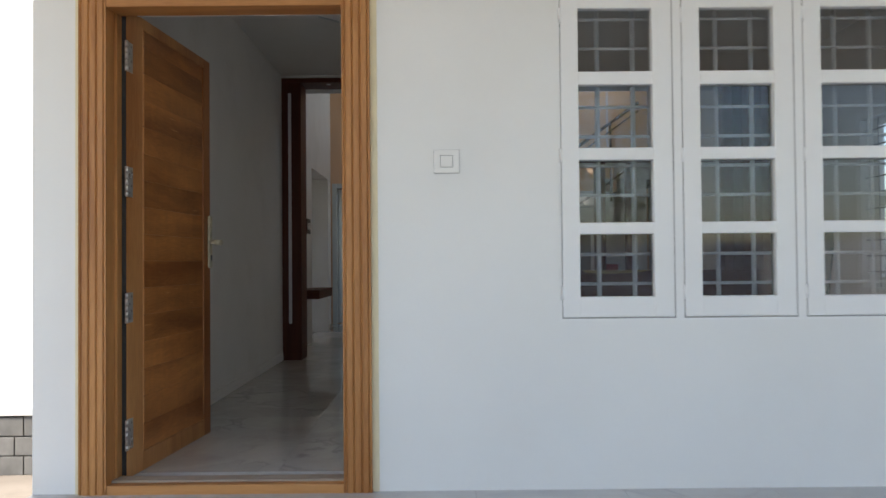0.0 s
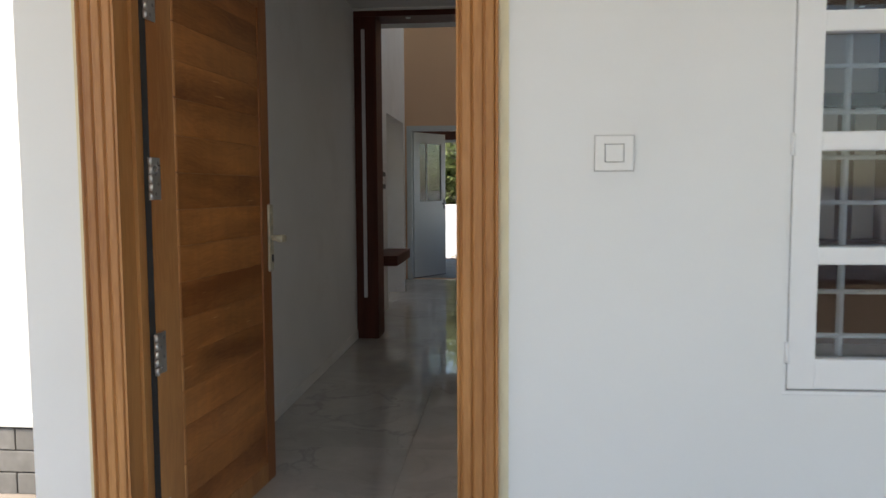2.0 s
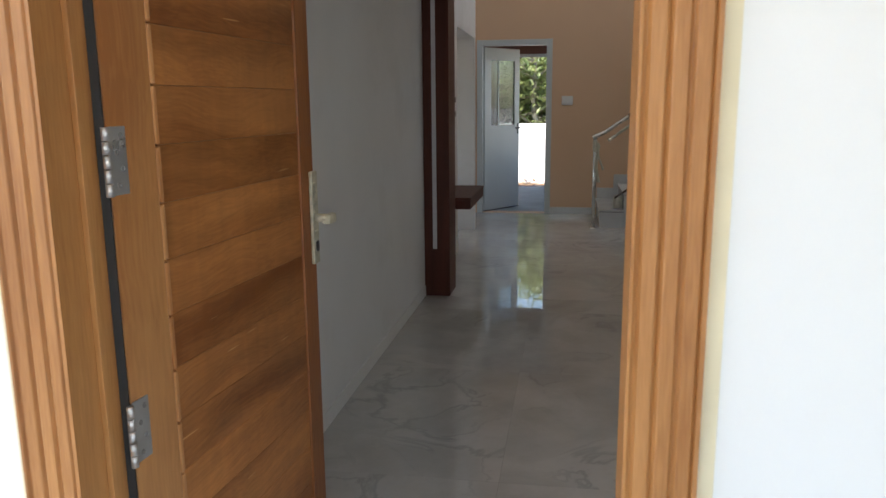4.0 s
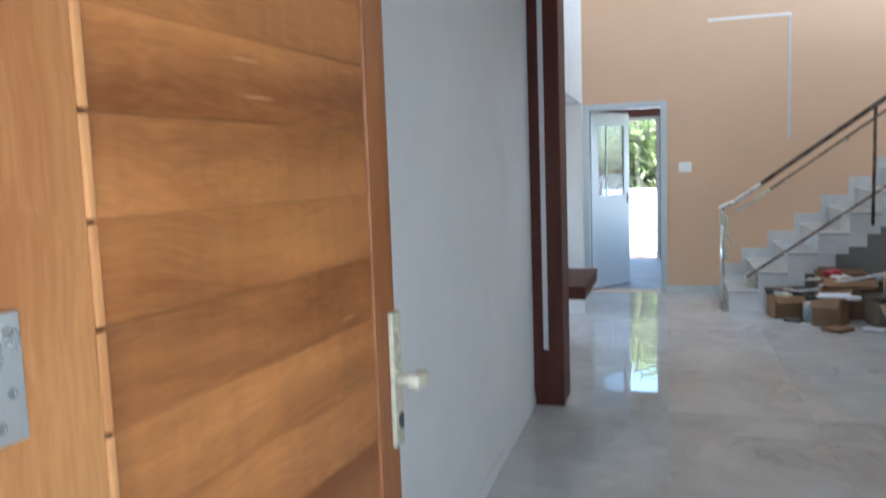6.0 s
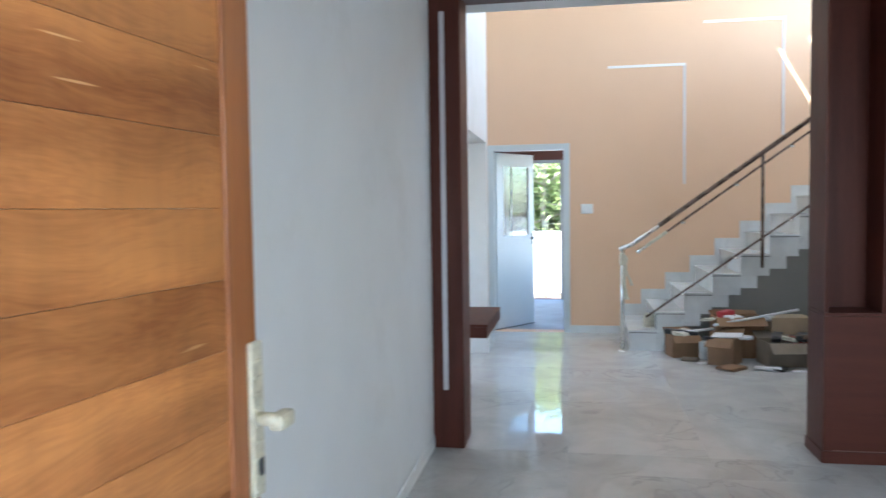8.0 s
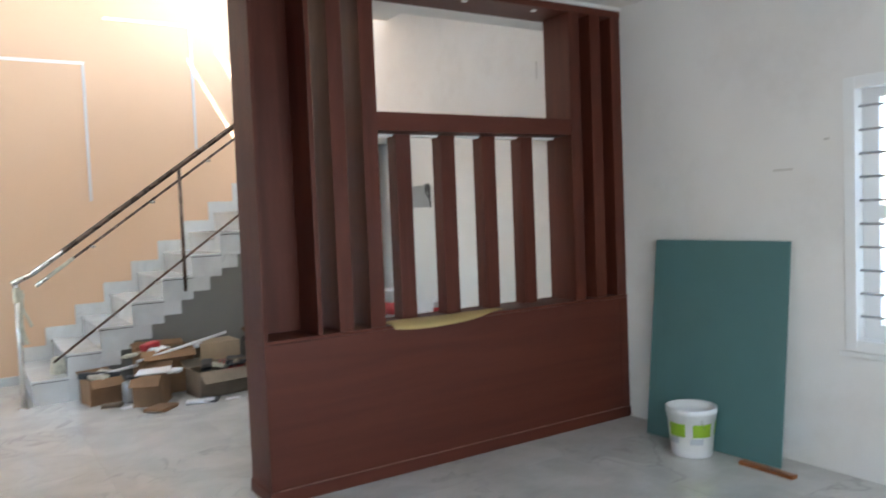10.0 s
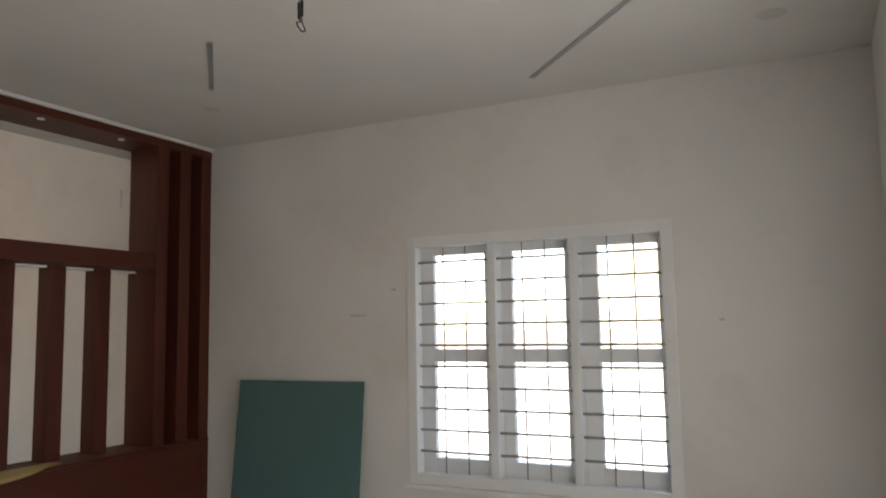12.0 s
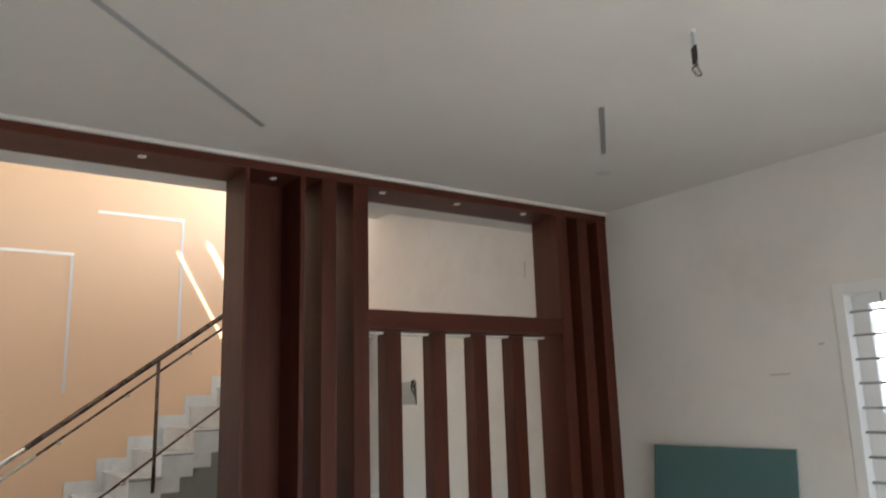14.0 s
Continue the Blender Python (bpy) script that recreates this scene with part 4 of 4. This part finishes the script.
solid("baseboard_left", boxes((LX, LX + 0.008, IY, PY, 0, 0.075), bevel=0.002), WHITE_IN, "white skirting along the left wall", "baseboard", kind="structure")

RISE, RUN, SY, SX, LIFT = 0.19, 0.265, 10.98, -0.01, 0.015
st = thing("staircase", (0, 0, 0), "white stone staircase with a grey wall beneath, along the peach wall", "staircase", kind="structure")
NS = 12
for i in range(NS):
    x0 = SX + RUN * i
    x1, z = x0 + RUN, RISE * (i + 1) + LIFT
    part("riser", boxes((x0, x0 + 0.018, SY + 0.02, OY - 0.012, max(0.0, z - RISE), z - 0.021)), STEPW, st)
    part("tread", boxes((x0 - 0.012, x1 + 0.018, SY - 0.012, OY - 0.012, z - 0.020, z), bevel=0.003), STEPW, st)
    part("skirting_tile", boxes((x0, x1, OY - 0.011, OY - 0.001, z - 0.02, z + 0.115 + (0.0 if i else 0.02)), (x1 - 0.06, x1, OY - 0.0105, OY - 0.0012, z + 0.115, z + RISE + 0.115), bevel=0.001), STEPW, st)
    lo = max(0.0, z - (0.333 if i > 1 else 1.0))
    part("side_tile", boxes((x0, x1 - 0.001, SY, SY + 0.018, max(0.0, z - 0.211), z - 0.021), bevel=0.001), STEPW, st)
    if z > 0.25:
        part("side_tile", boxes((x0 - 0.11 if i > 1 else x0, x1 - 0.111, SY + 0.002, SY + 0.018, lo, z - 0.2115), bevel=0.001), STEPW, st)
    if lo > 0:
        part("under_wall", boxes((x0 - 0.11, x1 - 0.11, SY + 0.022, SY + 0.10, 0, lo + 0.08)), STAIR_GREY if i < 9 else WHITE_IN, st, "primed wall under the stair")
part("landing", boxes((SX + RUN * NS, RX, SY - 0.01, OY - 0.012, RISE * NS + LIFT - 0.12, RISE * NS + LIFT)), STEPW, st)
part("core", boxes(*[(SX + RUN * i + 0.019, SX + RUN * (i + 1) + 0.019, SY + 0.03, OY - 0.012, max(0, RISE * (i + 1) - 0.28), RISE * (i + 1) + LIFT - 0.022) for i in range(NS)]), STAIR_GREY, st)
part("joint", boxes(*[(SX + RUN * i + 0.005, SX + RUN * (i + 1), SY - 0.003, SY + 0.01, RISE * (i + 1) + LIFT - 0.027, RISE * (i + 1) + LIFT - 0.0205) for i in range(NS)]), GAP, st, "dark joint under the nosing")

rl = thing("stair_rail", (-0.05, SY - 0.03, 0), "steel stair handrail partly in brown wrapping", "handrail")
SL = RISE / RUN


def on_rail(x, h):
    return Vector((x, 0, h + SL * (x + 0.0)))


po = part("post", tube(bmesh.new(), (-0.03, 0, 0.0), (-0.03, 0, 1.012), 0.021, 16), STEEL, rl)
part("base_cap", turned(bmesh.new(), ((0.0005, 0.016), (0.028, 0.016), (0.042, 0.004), (0.044, 0.0)), 20, (-0.03, 0, 0)), STEEL, po)
hr = bmesh.new()
tube(hr, (-0.06, 0, 1.015), on_rail(0.09, 1.02), 0.024, 16)
tube(hr, on_rail(0.09, 1.02), on_rail(0.32, 1.02), 0.023, 16)
part("handrail", hr, STEEL, rl, "bare bright end of the handrail")
part("handrail", tube(bmesh.new(), on_rail(0.32, 1.02), on_rail(3.0, 1.02), 0.023, 16), DARKRAIL, rl, "handrail in dark brown wrapping")
part("second_rail", tube(bmesh.new(), on_rail(0.11, 0.905), on_rail(0.20, 0.905), 0.018, 12), STEEL, rl)
part("second_rail", tube(bmesh.new(), on_rail(0.20, 0.905), on_rail(0.40, 0.905), 0.016, 12), CLOTHM, rl)
part("second_rail", tube(bmesh.new(), on_rail(0.40, 0.905), on_rail(3.0, 0.905), 0.011, 12), DARKRAIL, rl)
part("low_rail", tube(bmesh.new(), on_rail(0.20, 0.20), on_rail(3.0, 0.20), 0.011, 12), DARKRAIL, rl)
for x in (1.29, 2.6):
    p2 = part("post", tube(bmesh.new(), on_rail(x, -0.09), on_rail(x, 1.01), 0.016, 12), DARKRAIL, rl)
for x in (0.55, 1.05, 1.55, 2.05):
    cl = bmesh.new()
    c2 = bmesh.new()
    turned(cl, ((0.0005, -0.012), (0.022, -0.010), (0.024, 0.008), (0.0005, 0.012)), 12, on_rail(x, 0.885))
    turned(c2, ((0.0005, -0.012), (0.022, -0.010), (0.024, 0.008), (0.0005, 0.012)), 12, on_rail(x, 0.18))
    part("clamp", cl, STEEL, rl)
    part("clamp", c2, STEEL, rl)
def ribbon(x, y, top, bottom, w, seed):
    """A loose strip of wrapping that hangs and waves."""
    r = random.Random(seed)
    ph = r.uniform(0, 6)
    bm = bmesh.new()
    rows = []
    for i in range(15):
        u = i / 14
        cx = x + 0.018 * math.sin(u * 5 + ph) + 0.03 * u
        cy = y + 0.010 * math.sin(u * 7 + ph)
        ww = w * (0.7 + 0.5 * u)
        z = top + (bottom - top) * u
        rows.append([bm.verts.new((cx + dx, cy + dy, z)) for dx, dy in ((-ww / 2, 0), (ww / 2, 0.008), (ww / 2, 0.0105), (-ww / 2, 0.0025))])
    for p, q in zip(rows, rows[1:]):
        for i in range(4):
            bm.faces.new((p[i], p[(i + 1) % 4], q[(i + 1) % 4], q[i])).smooth = True
    bm.faces.new(rows[0]), bm.faces.new(rows[-1][::-1])
    return bm


part("wrapping_strip", ribbon(-0.015, -0.035, 0.96, 0.52, 0.035, 3), CLOTHM, rl, "loose pale wrapping strip")
part("wrapping_strip", ribbon(0.012, -0.030, 0.93, 0.66, 0.022, 9), CLOTHM, rl, "loose pale wrapping strip")
part("wrapping_knot", turned(bmesh.new(), ((0.0225, 0.86), (0.030, 0.90), (0.026, 0.93), (0.031, 0.955), (0.0225, 0.985)), 14, (-0.03, 0, 0)), CLOTHM, rl, "pale wrapping wound round the post")


def carton(x, y, z, w, d, h, turn, mat, open_flaps=True, label="open brown cardboard carton of odds and ends"):
    c = thing("carton", pose(x, y, z, 0, 0, turn), label, "carton", "cartons under the stair")
    t = 0.006
    part("side", boxes((-w / 2, w / 2, -d / 2, -d / 2 + t, 0, h)), mat, c)
    part("side", boxes((-w / 2, w / 2, d / 2 - t, d / 2, 0, h)), mat, c)
    part("side", boxes((-w / 2, -w / 2 + t, -d / 2 + t, d / 2 - t, 0, h)), mat, c)
    part("side", boxes((w / 2 - t, w / 2, -d / 2 + t, d / 2 - t, 0, h)), mat, c)
    part("bottom", boxes((-w / 2 + t, w / 2 - t, -d / 2 + t, d / 2 - t, 0.001, t)), mat, c)
    if open_flaps:
        for s, a in ((-1, 38), (1, -25)):
            f = part("flap", boxes((-w / 2, w / 2, 0, s * d * 0.42, 0, 0.005)), mat, c)
            f.location, f.rotation_euler = (0, s * d / 2, h - 0.004), (radians(s * -a), 0, 0)
    else:
        part("lid", boxes((-w / 2, w / 2, -d / 2, d / 2, h, h + 0.005)), mat, c)
    return c


carton(0.47, 10.76, 0, 0.26, 0.22, 0.21, 12, CARD)
carton(0.80, 10.42, 0, 0.23, 0.27, 0.25, -28, CARD)
carton(1.34, 10.44, 0, 0.44, 0.30, 0.215, 8, CARD_G)
carton(0.98, 10.80, 0, 0.44, 0.26, 0.385, 4, CARD)
carton(1.43, 10.80, 0, 0.44, 0.30, 0.205, -3, CARD_G, False)
carton(1.43, 10.78, 0.2105, 0.35, 0.26, 0.175, 3, CARD_B, False, "closed beige cardboard carton on another carton")
carton(1.86, 10.45, 0, 0.42, 0.36, 0.28, -8, CARD_G)
carton(1.95, 10.80, 0, 0.40, 0.24, 0.40, 3, CARD)


def odd(name, bm, mat, at, turn, label, category):
    o = solid(name, bm, mat, label, category, "odds and ends in the cartons")
    o.matrix_world = pose(*at, *turn)
    return o


odd("packing_sheet", boxes((-0.13, 0.13, -0.09, 0.09, 0, 0.012), bevel=0.004), FOAM, (0.82, 10.42, 0.252), (4, -3, -20), "white packing sheet on an open carton", "packing")
odd("red_packet", boxes((-0.10, 0.10, -0.05, 0.05, 0, 0.07), bevel=0.015), RED, (1.46, 10.44, 0.19), (0, 6, 12), "red plastic packet in a carton", "packet")
odd("red_packet", boxes((-0.07, 0.07, -0.05, 0.05, 0, 0.06), bevel=0.015), RED, (0.88, 10.80, 0.375), (0, -8, 30), "red plastic packet on a tall carton", "packet")
odd("tin", turned(bmesh.new(), ((0.0005, 0), (0.06, 0.0), (0.062, 0.16), (0.055, 0.165), (0.0005, 0.16)), 20), ALU, (0.665, 10.62, 0), (0, 0, 0), "grey tin between the cartons", "tin")
odd("pipe_offcut", tube(bmesh.new(), (-0.22, 0, 0), (0.22, 0, 0), 0.014, 10), FOAM, (0.60, 10.74, 0.245), (0, -7, 6), "white pipe offcut across the cartons", "pipe")
odd("pipe_offcut", tube(bmesh.new(), (-0.40, 0, 0), (0.40, 0, 0), 0.012, 10), FOAM, (1.12, 10.66, 0.39), (0, -10, 8), "white pipe offcut across the cartons", "pipe")
odd("tool_roll", boxes((-0.16, 0.16, -0.04, 0.04, 0, 0.05), bevel=0.015), BLACK, (0.46, 10.76, 0.20), (0, 4, -8), "black tool roll on a carton", "tool")
odd("paper_scrap", boxes((-0.07, 0.07, -0.04, 0.04, 0.0, 0.004)), FOAM, (0.62, 10.40, 0.001), (0, 0, 25), "white scrap of paper on the floor", "paper")
odd("paper_scrap", boxes((-0.06, 0.06, -0.03, 0.03, 0.0, 0.004)), FOAM, (1.36, 10.12, 0.001), (0, 0, 5), "white scrap of paper on the floor", "paper")
odd("sack", boxes((-0.06, 0.06, -0.05, 0.05, 0, 0.16), bevel=0.04), CLOTHM, (0.20, 11.20, 0.191), (0, 8, 20), "crumpled sack on the bottom step", "sack")

rng = random.Random(21)
for k in range(26):
    mat, nm, lab, cat = rng.choice(((FOAM, "paper_scrap", "crumpled white paper among the cartons", "paper"), (CARD, "card_scrap", "torn piece of brown cardboard", "cardboard"), (CARD_G, "card_scrap", "dusty piece of grey cardboard", "cardboard"), (BLACK, "rubber_scrap", "black rubber scrap among the cartons", "scrap"), (CLOTHM, "rag", "dirty pale rag among the cartons", "rag")))
    w, d, h = rng.uniform(0.04, 0.13), rng.uniform(0.03, 0.09), rng.uniform(0.015, 0.05)
    x = rng.uniform(0.42, 1.75)
    y, z = rng.choice(((10.76, 0.20 if x < 0.65 else 0.345), (10.42, 0.215), (10.15, 0.0), (10.40, 0.225), (10.76, 0.34)))
    if x < 0.66 and y < 10.6:
        y, z = 10.50, 0.0
    bm = boxes((-w, w, -d, d, 0, h), bevel=0.4 * h)
    for v in bm.verts:
        v.co += Vector((rng.uniform(-1, 1), rng.uniform(-1, 1), rng.uniform(0, 1))) * 0.012
    odd(nm, bm, mat, (x, y, z), (rng.uniform(-9, 9) if z else 0, rng.uniform(-9, 9) if z else 0, rng.uniform(0, 180)), lab, cat)

# open box of wires on the hall's right wall, cans behind the partition
wb = thing("junction_box", (RX, 10.36, 1.605), "open grey steel junction box with dangling wires", "junction box")
part("box", boxes((-0.006, 0.03, -0.19, 0.19, -0.105, 0.105), bevel=0.003), ALU, wb)
for k in range(3):
    wv = bmesh.new()
    pts = [Vector((-0.01 - 0.02 * math.sin(i * 0.8 + k), -0.17 + 0.03 * math.sin(i * 1.3 + k * 2), 0.12 - 0.045 * i)) for i in range(6)]
    for a, b in zip(pts, pts[1:]):
        tube(wv, a, b, 0.006, 6)
    part("wire", wv, BLACK, wb)
solid("wall_mark", boxes((RX - 0.0012, RX - 0.0004, 8.55, 8.565, 2.45, 2.58)), MARK, "grey scuff mark on the white wall", "mark", "wall marks")
carton(1.95, 8.20, 0, 0.60, 0.32, 0.74, 2, CARD_G, False, "tall closed cardboard carton behind the partition")
for x, r, h in ((1.885, 0.105, 0.235), (2.19, 0.05, 0.13)):
    pc = thing("paint_can", (x, 8.20, 0.746), "white paint can with a red band on a carton", "paint can", "paint cans")
    part("body", turned(bmesh.new(), ((0.0005, 0), (r, 0), (r, h - 0.012), (r + 0.004, h - 0.010), (r + 0.004, h), (r - 0.01, h), (r - 0.012, h - 0.01), (0.0005, h - 0.01)), 28), BUCKET, pc)
    part("band", turned(bmesh.new(), ((r + 0.0006, h * 0.35), (r + 0.0015, h * 0.35), (r + 0.0015, h * 0.68), (r + 0.0006, h * 0.68)), 28), RED, pc)

# ---- outside: trees, neighbour ----
def tree(x, y, h, spread, seed, leaves, label="green broad-leaved tree with a pale trunk behind the compound wall", kind="tree"):
    rng = random.Random(seed)
    t = thing(kind, (x, y, -0.43), label, kind, "garden trees")
    tk = bmesh.new()
    p, tips = Vector((0, 0, 0)), []
    for i in range(7):
        q = Vector((rng.uniform(-0.12, 0.12) * i * 0.3, rng.uniform(-0.12, 0.12) * i * 0.3, h * (i + 1) / 7))
        tube(tk, p, q, 0.13 - 0.014 * i, 10, 0.13 - 0.014 * (i + 1))
        if i > 0:
            for _ in range(4):
                a = rng.uniform(0, math.tau)
                e = q + Vector((math.cos(a) * spread * rng.uniform(0.4, 1.0), math.sin(a) * spread * rng.uniform(0.4, 1.0), rng.uniform(-0.2, 0.7)))
                tube(tk, q, e, 0.035, 6, 0.010)
                tips += [q.lerp(e, 0.6), e, q.lerp(e, 0.85)]
        p = q
    part("trunk", tk, BARK, t)
    vs, fs = [], []
    for _ in range(leaves):
        c = rng.choice(tips) + Vector((rng.gauss(0, 0.28), rng.gauss(0, 0.28), rng.gauss(0, 0.25)))
        a, tilt, s = rng.uniform(0, math.tau), rng.uniform(-0.9, 0.5), rng.uniform(0.06, 0.13)
        d = Vector((math.cos(a) * math.cos(tilt), math.sin(a) * math.cos(tilt), math.sin(tilt)))
        sd = d.cross(Vector((0, 0, 1))).normalized() * s * 0.42
        up = sd.cross(d).normalized() * s * 0.12
        k = len(vs)
        vs += [c - d * s, c + sd + up, c + d * s, c - sd + up]
        fs += [(k, k + 1, k + 2), (k, k + 2, k + 3)]
    me = bpy.data.meshes.new("crown")
    me.from_pydata(vs, [], fs)
    me.materials.append(LEAF)
    cr = new("crown", me)
    cr.parent = t
    tagged(cr, kind="stuff")
    return t


for i, (x, y, h, sp) in enumerate(((-1.3, 19.8, 3.2, 1.6), (-3.2, 20.0, 3.4, 1.8), (0.6, 20.2, 3.2, 1.7), (-1.9, 21.5, 3.5, 2.0), (1.9, 21.0, 3.5, 2.0), (-5.2, 20.5, 3.6, 2.0), (0.1, 23.0, 3.9, 2.2), (-3.6, 24.0, 4.1, 2.4))):
    tree(x, y + 2.7, h + 0.4, sp, 11 + i, 5200 if i < 3 else 3600)
for i, (x, y) in enumerate(((-3.4, 18.6), (-2.3, 18.9), (-1.2, 18.5), (-0.2, 18.8), (0.9, 18.6), (-1.7, 20.0))):
    tree(x, y + 2.7, 2.3 + 0.25 * (i % 3), 0.95, 61 + i, 1500, "leafy green shrub behind the compound wall", "shrub")
for i, (x, y, h, sp) in enumerate(((0.5, -11, 6.0, 2.0), (4.5, -12, 6.5, 2.2), (-4.0, -12.5, 6.0, 2.0))):
    tree(x, y, h, sp, 31 + i, 2500)
lt = bmesh.new()
rng = random.Random(8)
for _ in range(480):
    x, y, a, s = rng.uniform(-2.2, 0.5), rng.uniform(19.1, 19.85), rng.uniform(0, 6.3), rng.uniform(0.03, 0.09)
    z = -0.425 + rng.uniform(0, 0.02 + 0.13 * (y - 19.1))
    d, e = Vector((math.cos(a), math.sin(a), rng.uniform(-0.2, 0.4))) * s, Vector((-math.sin(a), math.cos(a), 0.1)) * s * 0.5
    c = Vector((x, y, z))
    lt.faces.new([lt.verts.new(c + v) for v in (d, e, -d, -e)])
tagged(solid("leaf_litter", lt, material("dry_leaf", (0.28, 0.16, 0.07), 0.8, var=0.4), "dry fallen leaves at the foot of the wall", "leaves"), kind="stuff")
nh = thing("neighbour_house", (13.0, 6.0, -0.43), "cream neighbouring house with a clay roof", "house")
part("wall", boxes((0, 6, -5, 1.3, 0, 4.8)), NEIGH, nh)
part("roof", boxes((-0.5, 6.5, -5.4, 1.7, 4.8, 5.0), bevel=0.03), ROOFT, nh)
for y in (-3.4, -1.6):
    w = part("window", boxes((-0.05, 0.05, y - 0.6, y + 0.6, 1.1, 2.3), bevel=0.01), PVC, nh)
    part("pane", boxes((-0.06, -0.052, y - 0.5, y - 0.03, 1.18, 2.22), (-0.06, -0.052, y + 0.03, y + 0.5, 1.18, 2.22)), BLACK, w)

# ---- pieces: stone plinth, floor tiles ----
plinth = thing("stone_plinth", (0, 0, 0), "grey stone tile cladding along the foot of the wing wall", "plinth", kind="structure")
part("mortar", boxes((-8.0, -1.60, 5.275, 5.298, -0.43, -0.035)), GAP, plinth)
sm = [mesh("stone", boxes((0, w, -0.022, 0, 0, 0.118), bevel=0.004), STONE) for w in (0.33, 0.27)]
for r in range(3):
    x, k = -1.62 - 0.12 * (r % 2), r
    while x > -5.5:
        w = (0.33, 0.27)[k % 2]
        o = new("stone", sm[k % 2])
        o.parent, o.location = plinth, (x - w, 5.276, -0.418 + r * 0.126)
        x, k = x - w - 0.008, k + 1
part("cap", boxes((-8.0, -1.60, 5.24, 5.299, -0.034, 0.03), bevel=0.006), WHITE_OUT, plinth)

fl = bpy.data.objects["floor"]
TW, TL = 0.80, 1.20


def tile_mesh(w, l, mat, h=0.006):
    return mesh("tile", boxes((0.0005, w - 0.0005, 0.0005, l - 0.0005, -h, 0)), mat)


def tiles(parent, x0, x1, y0, y1, z, tw, tl, mat):
    cache = {}
    y = y0
    while y < y1 - 0.01:
        l = min(tl, y1 - y)
        x = x0
        while x < x1 - 0.01:
            w = min(tw, x1 - x)
            key = (round(w, 3), round(l, 3))
            if key not in cache:
                cache[key] = tile_mesh(w, l, mat)
            o = new("tile", cache[key])
            o.parent, o.location = parent, (x, y, z)
            x += tw
        y += tl


tiles(fl, LX, RX, IY, IY + 1.2 * 3 + 0.345, 0.0, TW, TL, MARBLE_D)
tiles(fl, LX, RX, IY + 1.2 * 3 + 0.345, OY, 0.0, TW, TL, MARBLE)
tiles(fl, -1.56, LX, 9.38, OY, 0.0, TW, TL, MARBLE)
tiles(bpy.data.objects["porch_floor"], -1.58, 6.0, -1.2, FY, -0.026, 0.62, 0.62, PORCH)
